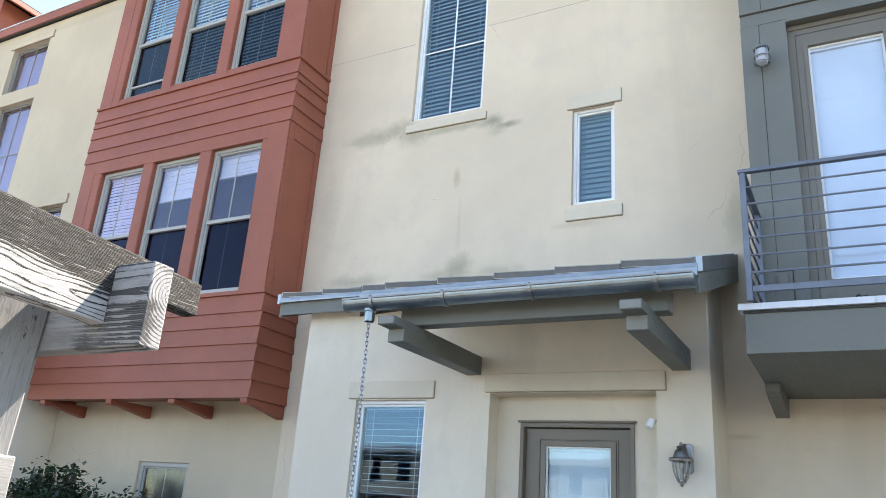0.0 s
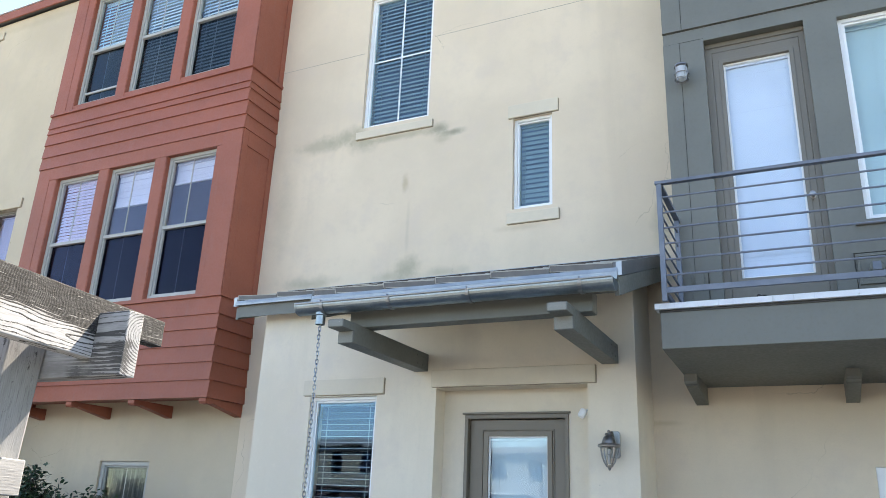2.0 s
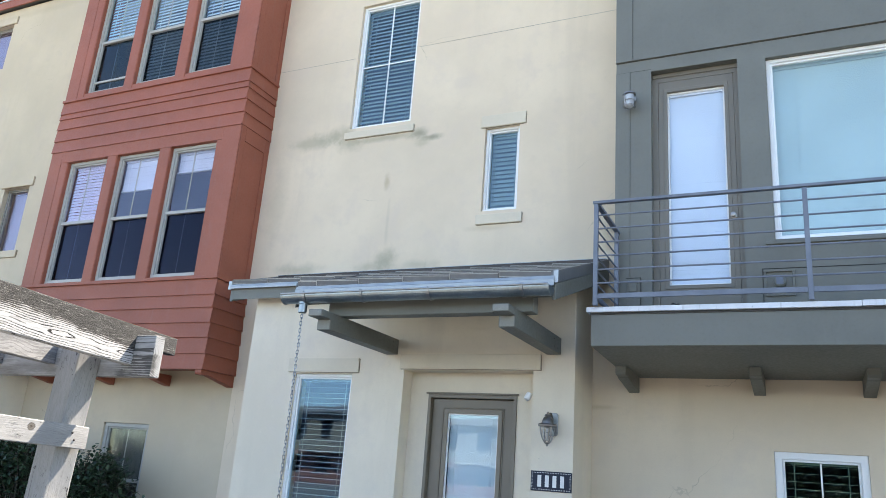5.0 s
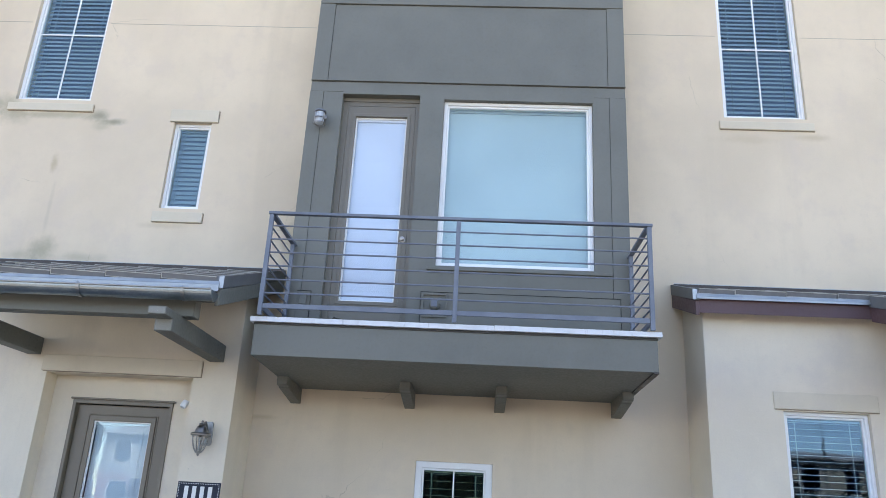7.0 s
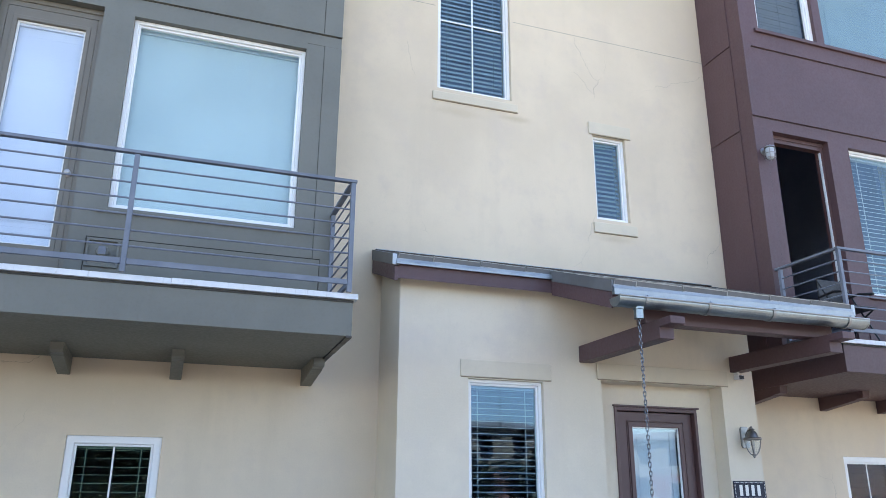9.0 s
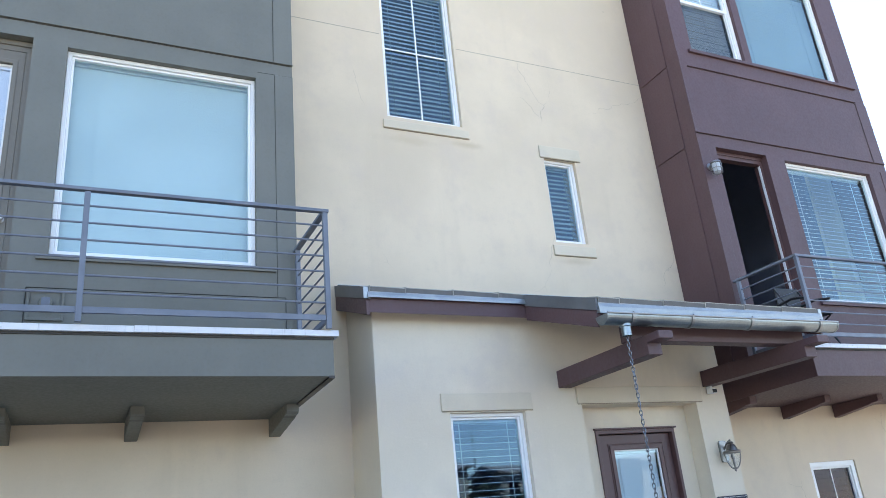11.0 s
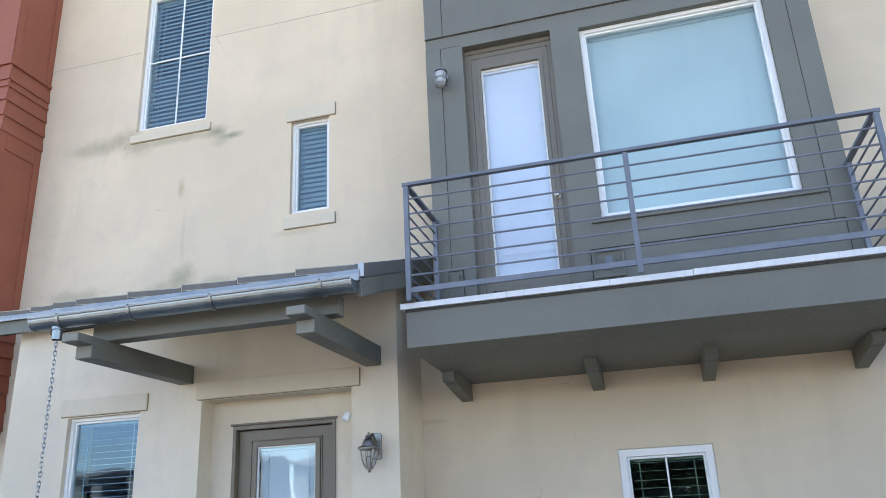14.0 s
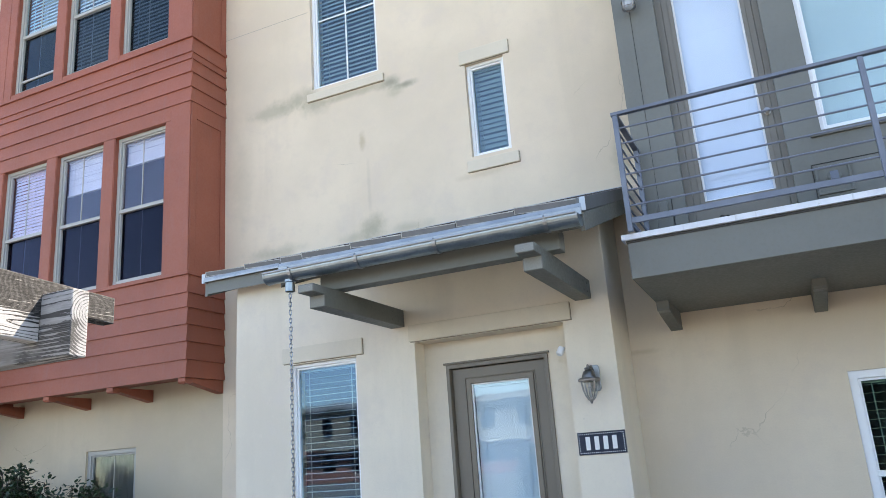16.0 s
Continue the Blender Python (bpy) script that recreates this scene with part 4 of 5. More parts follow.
    leaf = part("door_leaf", sheet(bmesh.new(), b0, b1, 0.10, bt, YR + 0.045, YR + 0.09, [(g0, g1, gz0, gz1)]), door_paint, door, bevel=0.003)
    part("glazing_bead", ring_frame(bmesh.new(), g0 - 0.045, g1 + 0.045, gz0 - 0.045, gz1 + 0.045, 0.05, YR + 0.028, YR + 0.052), door_paint, leaf, bevel=0.005)
    part("panel_moulding", ring_frame(bmesh.new(), g0 - 0.062, g1 + 0.062, gz0 - 0.062, gz1 + 0.062, 0.010, YR + 0.034, YR + 0.052), door_paint, leaf, bevel=0.003)
    part("glazing_trim", ring_frame(bmesh.new(), g0, g1, gz0, gz1, 0.018, YR + 0.05, YR + 0.07), M_WHITE, leaf)
    pane = part("pane", boxes((g0 + 0.01, g1 - 0.01, YR + 0.062, YR + 0.067, gz0 + 0.01, gz1 - 0.01)), M_GLASSGREEN if colour == "red" else M_GLASS, leaf)
    pane.visible_shadow = False
    if colour != "red":
        blind(door, g0 + 0.015, g1 - 0.015, gz0 + 0.01, gz1 - 0.01, YR + 0.105, M_BLINDDOOR, 0.048, 1.54, "white slatted door blind")
    part("threshold", boxes((a0, a1, YR - 0.05, YR + 0.12, 0.0, 0.098)), M_BRONZE, door)
    bm = lathe(bmesh.new(), [(0.028, 0.0), (0.028, -0.012), (0.012, -0.018), (0.012, -0.04), (0.028, -0.052), (0.026, -0.075), (0.008, -0.082)], (b1 - 0.07, YR + 0.045, 1.05), 16, "y")
    part("door_knob", bm, M_NICKEL, leaf, smooth=True)

    # roof: a shallow eave over the window, a deep canopy over the door
    E0, E1 = -6.74 + dx + eave_in, -4.833 + dx
    C0, C1 = -4.833 + dx, -2.04 + dx + ddx
    pr = thing("porch_roof", ((E0 + C1) / 2, -1.0, 3.2), "grey tiled porch roof with %s soffit and fascia" % name, "porch roof", "porch roofs")
    bm = bmesh.new()
    for x0, x1, ye in ((E0 + 0.03, E1, -0.915), (C0, C1 - 0.03, -2.06)):
        prism(bm, [(-0.003, roof_top(0) - 0.045), (ye, roof_top(ye) - 0.045), (ye, roof_top(ye) - 0.225), (-0.003, roof_top(0) - 0.225)], "x", x0, x1)
    part("roof_deck", bm, paint, pr)
    for x0, x1, ye in ((E0, E1 + 0.01, -0.915), (C0 - 0.005, C1, -2.06)):
        t = roof_top(ye)
        bm = bmesh.new()
        low = 0.090 if x0 == E0 else 0.128
        prism(bm, [(ye - 0.004, t - 0.028), (ye - 0.030, t - 0.034), (ye - 0.034, t - 0.062), (ye - 0.044, t - 0.068), (ye - 0.044, t - low), (ye - 0.004, t - low + 0.006)], "x", x0, x1)
        part("drip_edge", bm, M_DRIP, pr, "bright metal drip edge")
    for x0, x1, ya, yb in ((E0 - 0.006, E0 + 0.03, -0.915, -0.003), (C1 - 0.03, C1 + 0.006, -2.06, -0.003), (C0 - 0.012, C0, -2.06, -0.92)):
        bm = bmesh.new()
        prism(bm, [(ya, roof_top(ya) - 0.10), (yb, roof_top(yb) - 0.10), (yb, roof_top(yb) - 0.25), (ya, roof_top(ya) - 0.25)], "x", x0, x1)
        part("rake_board", bm, paint, pr, bevel=0.004)
        bm = bmesh.new()
        prism(bm, [(ya - 0.02, roof_top(ya) + 0.012), (yb, roof_top(yb) + 0.018), (yb, roof_top(yb) - 0.10), (ya - 0.02, roof_top(ya) - 0.10)], "x", x0 - 0.006, x1 + 0.004)
        part("rake_flashing", bm, M_TILE, pr, "grey metal rake flashing")
    for x, out in ((E0, -0.014), (C1, 0.012)):
        ya = -0.915 if x == E0 else -2.06
        part("flashing_end", boxes((x - 0.022 + out, x + 0.022 + out, ya - 0.026, ya - 0.0205, roof_top(ya) - 0.095, roof_top(ya) + 0.014)), M_TILEEDGE, pr, "bright cut end of the flashing")
    flashing = part("wall_flashing", boxes((E0 + 0.02, C1 - 0.02, -0.030, -0.001, roof_top(0) - 0.03, roof_top(0) + 0.020)), M_BRONZE, pr, "dark strip where roof meets wall")
    part("flashing_lip", boxes((E0 + 0.02, C1 - 0.02, -0.034, -0.001, roof_top(0) + 0.0205, roof_top(0) + 0.026)), M_TILEEDGE, flashing)
    rnd = random.Random(int(100 + dx * 10))
    for x0, x1, ye, rows, last in ((E0 + 0.025, E1 - 0.01, -0.93, 4, 0.31), (C0 + 0.01, C1 - 0.03, -2.075, 8, 0.505)):
        joints = [x1, x1 - last]
        while joints[-1] - 0.505 > x0 + 0.08:
            joints.append(joints[-1] - 0.505)
        joints.append(x0)
        for r in range(rows):
            yc = ye + 0.18 * math.cos(SLOPE) + r * 0.29 * math.cos(SLOPE)
            if yc > -0.10:
                continue
            for xb, xa in zip(joints, joints[1:]):
                m = Matrix.Translation(((xa + xb) / 2, yc, roof_top(yc) + 0.006 - (0.02 if r else 0.0))) @ Matrix.Rotation(SLOPE - 0.055, 4, "X") @ Matrix.Rotation(radians(tile_lift + rnd.uniform(-0.4, 0.4)), 4, "Y") @ Matrix.Diagonal(((xb - xa) / 0.505, 1, 1, 1))
                piece("roof_tile", TILE, pr, m)

    # canopy beams
    for k, (x0, x1) in enumerate(((-4.455, -4.30), (-2.515, -2.36))):
        bm = stub_end_beam(bmesh.new(), x0 + d, x1 + d, -2.355, Y - 0.001, 2.862, 3.037)
        beam = thing("canopy_beam", ((x0 + x1) / 2 + d, -1.5, 2.862), name + " painted timber bracket beam under the porch canopy", "beam", "canopy beams")
        part("beam_body", bm, paint, beam, bevel=0.006)
        if colour == "grey":
            zm = 2.862 + 0.60 * 0.175
            part("worn_lit_end", boxes((x0 + d + 0.008, x1 + d - 0.008, -2.3575, -2.354, zm + 0.008, 3.030)), M_WORNPAINT, beam, "end face with chipped paint, paler for light from the front")
            part("worn_lit_end", boxes((x0 + d + 0.008, x1 + d - 0.008, -2.1875, -2.184, 2.870, zm - 0.004)), M_WORNPAINT, beam, "end face with chipped paint, paler for light from the front")
        for zz in (2.91, 2.99):
            for yy in (-0.86, -0.98):
                part("bolt_head", lathe(bmesh.new(), [(0.011, 0.0), (0.011, 0.004), (0.005, 0.007)], (x1 + d - 0.001, yy, zz), 10, "x"), paint, beam)
    purlin = thing("canopy_purlin", (-3.36 + d, -1.925, 3.039), name + " painted purlin across the canopy beams", "purlin", "canopy purlins")
    part("purlin_body", boxes((-4.463 + d, -2.262 + d, -2.00, -1.85, 3.039, 3.205)), paint, purlin, bevel=0.006)
    for x in (-4.4645, -2.2635):
        part("end_face", boxes((x + d, x + d + 0.003, -1.992, -1.858, 3.047, 3.197)), M_WORNPAINT if colour == "grey" else paint, purlin)

    # half-round gutter with straps and outlet
    G0, G1, cy, cz, r = -4.888 + dx, -2.046 + d, -2.183, 3.222 - gutter_drop, 0.084
    gut = thing("gutter", ((G0 + G1) / 2, cy, cz - r), "galvanised half-round gutter under the canopy edge", "gutter", "gutters")
    bm = half_round(bmesh.new(), G0, G1, cy, cz, r, 0.003)
    trough = part("trough", bm, M_GALV, gut, smooth=True)
    part("rim", tube(bmesh.new(), [(G0, cy - r - 0.003, cz + 0.004), (G1, cy - r - 0.003, cz + 0.004)], 0.0095), M_TILEEDGE, trough, "bright rolled rim", smooth=True)
    for x in (G0, G1):
        bm = bmesh.new()
        prism(bm, [(cy + (r + 0.003) * math.cos(radians(180 + 15 * k)), cz + (r + 0.003) * math.sin(radians(180 + 15 * k))) for k in range(13)], "x", x - 0.004, x + 0.010)
        part("end_cap", bm, M_GALV, gut)
    for x in (-4.61, -3.94, -3.21, -2.29):
        bm = half_round(bmesh.new(), x + dx - 0.015, x + dx + 0.015, cy, cz, r + 0.008, 0.006, 168, 372)
        box(bm, x + dx - 0.013, x + dx + 0.013, cy + r - 0.004, cy + r + 0.002, cz, cz + 0.02)
        tube(bm, [(x + dx, cy - r - 0.004, cz + 0.012), (x + dx, cy - r - 0.012, cz + 0.020)], 0.007, 6)
        part("strap", bm, M_DRIP, gut, "zinc gutter strap", smooth=True)
    xo = -4.655 + dx
    bm = lathe(bmesh.new(), [(0.050, cz - r + 0.012), (0.050, cz - r - 0.010), (0.043, cz - r - 0.016), (0.043, cz - r - 0.095), (0.039, cz - r - 0.095), (0.039, cz - r)], (xo, cy, 0), 20)
    part("outlet", bm, M_GALV, gut, "round outlet for the rain chain", smooth=True)
    if chain:
        ch = thing("rain_chain", (xo, cy, 0.1), "steel rain chain hanging from the gutter outlet", "chain", "rain chains")
        z, k = cz - r - 0.06, 0
        sway = random.Random(7)
        while z > 0.2:
            piece("chain_link", LINK, ch, Matrix.Translation((xo + sway.uniform(-0.002, 0.002), cy, z)) @ Matrix.Rotation(radians(45 + 90 * (k % 2) + sway.uniform(-14, 14)), 4, "Z"))
            z -= 0.0365
            k += 1
    if lamp:
        lantern((-2.455 + d, Y, 2.108), "pewter carriage lantern with a clear glass bowl beside a door")
    if plaque:
        number_plaque(-2.637 + d, -2.212 + d, 1.486, 1.68, Y)


porch(0.0, 0.0, M_GREY, M_GREYDOOR, "grey")
porch(8.97, 0.0, M_PLUM, M_PLUMDOOR, "plum", door_shift=0.03, eave_in=0.19, tile_lift=1.0, gutter_drop=0.022)
porch(-9.25, 0.0, M_RED, M_REDDOOR, "red", chain=False, lamp=False)

# small cameras by the entrances
cam_a = thing("security_camera", (-2.66, -0.62, 2.44), "small white security camera on the door reveal", "security camera", "door cameras")
bm = lathe(bmesh.new(), [(0.030, 0.0), (0.034, -0.012), (0.034, -0.060), (0.026, -0.075)], (0, 0, 0), 16, "y")
bm.transform(pose(-2.70, -0.695, 2.455, 58, 0, -40))
part("camera_body", bm, M_PLASTIC, cam_a, smooth=True)
part("mount", tube(bmesh.new(), [(-2.671, -0.63, 2.47), (-2.69, -0.65, 2.46), (-2.70, -0.69, 2.44)], 0.009), M_PLASTIC, cam_a, smooth=True)
cam_c = thing("security_camera", (6.53, -0.735, 2.84), "small dark-faced security camera under a canopy beam", "security camera", "door cameras")
part("camera_body", boxes((6.485, 6.555, -0.84, -0.75, 2.775, 2.825)), M_PLASTIC, cam_c, bevel=0.008)
part("lens_face", boxes((6.49, 6.55, -0.846, -0.841, 2.778, 2.818)), M_BLACK, cam_c)
part("mount", boxes((6.505, 6.535, -0.80, -0.736, 2.824, 2.86)), M_PLASTIC, cam_c)


# ---------------------------------------------------------------- bays and balconies
def bulkhead_lamp(at, label):
    """A jelly-jar lamp: a round canopy on the wall, a cap, a ribbed glass jar and its cage."""
    x, y, z = at
    cy = y - 0.105
    lamp = thing("balcony_lamp", at, label, "wall lamp", "balcony lamps")
    part("back_plate", lathe(bmesh.new(), [(0.052, 0.0), (0.052, -0.010), (0.036, -0.022)], (x, y, z + 0.05), 18, "y"), M_PEWTER, lamp, smooth=True)
    part("arm", tube(bmesh.new(), [(x, y - 0.015, z + 0.05), (x, y - 0.06, z + 0.075), (x, cy, z + 0.082)], 0.013), M_PEWTER, lamp, smooth=True)
    part("cap", lathe(bmesh.new(), [(0.060, 0.052), (0.068, 0.058), (0.064, 0.074), (0.040, 0.086), (0.012, 0.092)], (x, cy, z), 18), M_PEWTER, lamp, smooth=True)
    jar = []
    for k in range(15):
        h = 0.050 - 0.135 * k / 14
        jar.append((0.051 + (0.0025 if k % 2 else 0.0) - 0.012 * (k / 14) ** 4, h))
    jar.append((0.022, -0.096))
    part("glass_jar", lathe(bmesh.new(), jar, (x, cy, z), 20), M_JAR, lamp, "ribbed milky glass jar", smooth=True)
    bm = bmesh.new()
    for k in range(4):
        a = radians(45 + 90 * k)
        tube(bm, [(x + r * math.cos(a), cy + r * math.sin(a), z + h) for r, h in ((0.064, 0.058), (0.064, -0.075), (0.050, -0.100))], 0.0045, 6)
    for h, r in ((-0.02, 0.064), (-0.080, 0.063)):
        tube(bm, [(x + r * math.cos(radians(30 * k)), cy + r * math.sin(radians(30 * k)), z + h) for k in range(13)], 0.0045, 6)
    part("cage", bm, M_PEWTER, lamp, smooth=True)
    return lamp


YB = -0.83     # the fronts of the grey and the plum bay


def balcony(x0, x1, bx, paint, label, brackets, mid):
    """Balcony slab with pale cap, sloping brackets and a railing of thin bars. x0, x1: the rail's corner posts."""
    s0, s1 = x0 - 0.055, x1 + 0.055
    slab = thing("balcony_slab", ((x0 + x1) / 2, -0.9, 2.8), label + " balcony slab with a pale metal edge", "balcony", "balconies")
    bm = bmesh.new()
    prism(bm, [(-1.69, 2.78), (-1.69, 3.083), (-0.003, 3.083), (-0.003, 2.735)], "x", s0, s1)
    part("slab_body", bm, paint, slab, bevel=0.004)
    seam = mid + 0.36
    part("edge_cap", sheet(bmesh.new(), s0 - 0.035, seam, 3.085, 3.132, -1.728, -1.60), M_CAP, slab, "pale metal edge cap", bevel=0.003)
    part("edge_cap", sheet(bmesh.new(), seam + 0.002, s1 + 0.035, 3.087, 3.135, -1.732, -1.60), M_CAP, slab, "pale metal edge cap", bevel=0.003)
    part("deck", boxes((s0, s1, -1.60, YB - 0.005, 3.085, 3.12)), M_CONCRETE, slab)
    # Dark strip stands in for the shadow of the cap's overhang.
    part("cap_shadow_strip", boxes((s0 - 0.004, s1 + 0.004, -1.700, -1.60, 3.066, 3.0845)), M_SEAM_SHADE, slab, "dark strip painted as the shadow under the metal cap")
    bm = bmesh.new()
    prism(bm, [(-1.692, 2.785), (-0.01, 2.740), (-0.01, 2.722), (-1.692, 2.767)], "x", s1 - 0.045, s1 + 0.002)
    part("soffit_edge", bm, M_BRONZE, slab, "dark metal drip strip at the soffit's end")
    for x in brackets:
        bm = bmesh.new()
        prism(bm, [(-0.70, 2.77), (-0.70, 2.69), (-0.685, 2.668), (-0.60, 2.662), (-0.575, 2.65), (-0.001, 2.57), (-0.001, 2.77)], "x", x - 0.055, x + 0.055)
        single("balcony_bracket", bm, paint, label + " painted timber bracket under a balcony", "bracket", "balcony brackets", bevel=0.005)
    rail = thing("balcony_railing", ((x0 + x1) / 2, -1.77, 3.135), "blue-grey steel balcony railing with thin horizontal bars", "railing", "balcony railings")
    yf, yb = -1.765, -0.90
    p = 0.02
    for x, y, zt in ((x0, yf, 4.115), (x1, yf, 4.115), (mid, yf, 4.11), (x0, yb, 4.115), (x1, yb, 4.115)):
        part("post", boxes((x - p, x + p, y - p, y + p, 3.136, zt)), M_RAIL, rail, bevel=0.003)
    part("top_rail", boxes((x0 - 0.03, x1 + 0.03, yf - 0.024, yf + 0.024, 4.1155, 4.143)), M_RAIL, rail, bevel=0.003)
    for x in (x0, x1):
        part("side_top_rail", boxes((x - 0.024, x + 0.024, yf + 0.0245, YB - 0.005, 4.1155, 4.143)), M_RAIL, rail, bevel=0.003)
        part("side_bottom_rail", boxes((x - 0.012, x + 0.012, yf + 0.021, yb - 0.021, 3.20, 3.245)), M_RAIL, rail, bevel=0.002)
    for a, b in ((x0, mid), (mid, x1)):
        part("bottom_rail", boxes((a + 0.021, b - 0.021, yf - 0.012, yf + 0.012, 3.20, 3.245)), M_RAIL, rail, bevel=0.002)
    for z in (4.002, 3.87, 3.738, 3.606, 3.474, 3.345):
        part("bar", tube(bmesh.new(), [(x0 + 0.02, yf, z), (mid, yf, z), (x1 - 0.02, yf, z)], 0.0085), M_RAIL, rail, smooth=True)
        for x in (x0, x1):
            part("side_bar", tube(bmesh.new(), [(x, yf + 0.02, z), (x, yb - 0.02, z)], 0.0085), M_RAIL, rail, smooth=True)
    return slab


def bay_box(name, x0, x1, y, z0, z1, paint, holes, label, floor_z):
    """The carcass of a bay: front with openings, two sides, bottom and top."""
    bay = thing(name, ((x0 + x1) / 2, y, z0), label, "bay", "house bays", "structure")
    part("front", sheet(bmesh.new(), x0, x1, z0, z1, y, y + 0.12, holes), paint, bay)
    part("side", boxes((x0, x0 + 0.12, y + 0.121, -0.002, z0, z1)), paint, bay)
    part("side", boxes((x1 - 0.12, x1, y + 0.121, -0.002, z0, z1)), paint, bay)
    part("bottom", boxes((x0 + 0.121, x1 - 0.121, y + 0.121, -0.002, floor_z - 0.1, floor_z)), paint, bay)
    part("top", boxes((x0 - 0.02, x1 + 0.02, y - 0.02, -0.002, z1 + 0.001, z1 + 0.10)), paint, bay)
    return bay


def raised(bay, paint, rows, y, name="trim_board", proud=0.014):
    for x0, x1, z0, z1 in rows:
        part(name, boxes((x0, x1, y - proud, y + 0.004, z0, z1)), paint, bay, bevel=0.004)


def balcony_door(x0, x1, zt, y, paint, paint_door, label, number, is_open=False):
    door = thing("door_%d" % number, ((x0 + x1) / 2, y, 3.12), label, "door", kind="structure")
    yi = y + 0.10
    part("door_frame", sheet(bmesh.new(), x0, x1, 3.12, zt, yi, yi + 0.09, [(x0 + 0.06, x1 - 0.05, 3.12, zt - 0.10)]), paint_door, door)
    part("head_moulding", boxes((x0 + 0.002, x1 - 0.002, yi - 0.014, yi - 0.001, zt - 0.05, zt - 0.002)), paint_door, door, bevel=0.004)
    part("threshold", boxes((x0 + 0.06, x1 - 0.05, yi - 0.02, yi + 0.09, 3.12, 3.16)), M_BRONZE, door)
    if is_open:
        # the leaf stands open into the room, hinged at its near jamb
        bm = boxes((x0 + 0.015, x0 + 0.058, yi + 0.10, yi + 0.86, 3.17, zt - 0.11))
        part("door_leaf", bm, paint_door, door, "opened door leaf", bevel=0.003)
        part("storm_edge", boxes((x1 - 0.062, x1 - 0.052, yi - 0.004, yi + 0.03, 3.17, zt - 0.13)), M_CAP, door)
        return door
    b0, b1, bt = x0 + 0.062, x1 - 0.052, zt - 0.102
    g0, g1, g2, g3 = x0 + 0.15, x1 - 0.138, 3.565, zt - 0.228
    leaf = part("door_leaf", sheet(bmesh.new(), b0, b1, 3.165, bt, yi + 0.003, yi + 0.075, [(g0, g1, g2, g3)]), paint_door, door, bevel=0.003)
    part("glazing_bead", ring_frame(bmesh.new(), g0 - 0.035, g1 + 0.035, g2 - 0.035, g3 + 0.035, 0.04, yi - 0.004, yi + 0.036), paint_door, leaf, bevel=0.005)
    part("glazing_trim", ring_frame(bmesh.new(), g0, g1, g2, g3, 0.022, yi + 0.034, yi + 0.055), M_WHITE, leaf)
    pane = part("pane", boxes((g0 + 0.01, g1 - 0.01, yi + 0.048, yi + 0.053, g2 + 0.01, g3 - 0.01)), M_GLASSDOOR, leaf)
    pane.visible_shadow = False
    blind(door, g0 + 0.02, g1 - 0.02, g2 + 0.015, g3 - 0.012, yi + 0.075, M_BLINDDOOR, 0.0495, 1.56, "white closed door blind", False)
    bm = lathe(bmesh.new(), [(0.030, 0.0), (0.030, -0.010), (0.012, -0.016), (0.012, -0.036), (0.027, -0.048), (0.024, -0.068), (0.006, -0.074)], (b1 - 0.045, yi + 0.008, 4.27), 16, "y")
    part("door_knob", bm, M_NICKEL, leaf, smooth=True)
    return door


# grey bay
B_DOOR, B_WIN = (-1.402, -0.516, 3.12, 5.987), (-0.24, 1.43, 3.965, 5.945)
bay = bay_box("bay_1", -1.78, 1.792, YB, 2.92, 9.2, M_GREY, [B_DOOR, B_WIN], "grey-brown panelled bay above the balcony", 3.07)
raised(bay, M_GREY, [(-1.784, -1.60, 6.156, 7.192), (1.605, 1.796, 6.156, 7.192), (-1.784, 1.796, 7.208, 7.36)], YB, proud=0.010)
raised(bay, M_GREY, [(-1.786, 1.798, 6.145, 6.154), (-1.60, 1.605, 7.198, 7.206)], YB, "flashing_strip", 0.022)
raised(bay, M_SEAM_SHADE, [(-1.784, 1.796, 6.137, 6.144), (-1.60, 1.605, 7.192, 7.197), (-1.600, -1.595, 6.155, 7.190), (1.600, 1.605, 6.155, 7.190), (-1.628, -1.624, 3.12, 6.01), (1.611, 1.615, 3.12, 6.01), (-1.784, -1.40, 6.011, 6.014), (1.44, 1.796, 6.011, 6.014)], YB, "joint", 0.003)
raised(bay, M_GREY, [(-1.784, -1.628, 3.12, 6.01), (1.615, 1.796, 3.12, 6.01)], YB, proud=0.008)
raised(bay, M_GREY, [(-0.325, 1.60, 3.912, 3.945)], YB, "window_ledge", 0.024)
raised(bay, M_GREY, [(-0.364, 1.68, 3.14, 3.668)], YB, "lower_panel", 0.012)
raised(bay, M_SEAM_SHADE, [(-0.372, 1.688, 3.669, 3.676), (-0.371, -0.365, 3.14, 3.668), (1.681, 1.687, 3.14, 3.668), (-1.667, -1.513, 3.631, 3.637), (-1.519, -1.513, 3.14, 3.63)], YB, "joint", 0.014)
raised(bay, M_GREY, [(-1.66, -1.52, 3.14, 3.63)], YB, "lower_panel", 0.012)
balcony_door(B_DOOR[0], B_DOOR[1], B_DOOR[3], YB, M_GREY, M_GREYBAYDOOR, "grey-brown balcony door with full glass and white blind", 4)
window(B_WIN, YB, "large white-framed window with a closed white blind", "plain", fw=0.038, blind_mat=M_BLIND, tilt=1.555, pitch=0.0495, depth=0.06, glass=M_GLASSTEAL)
vent = thing("wall_vent", (-0.22, YB - 0.012, 3.44), "grey-painted square wall vent with a round hood", "vent")
part("vent_frame", ring_frame(bmesh.new(), -0.355, -0.09, 3.40, 3.655, 0.02, YB - 0.032, YB - 0.0125), M_GREY, vent, bevel=0.003)
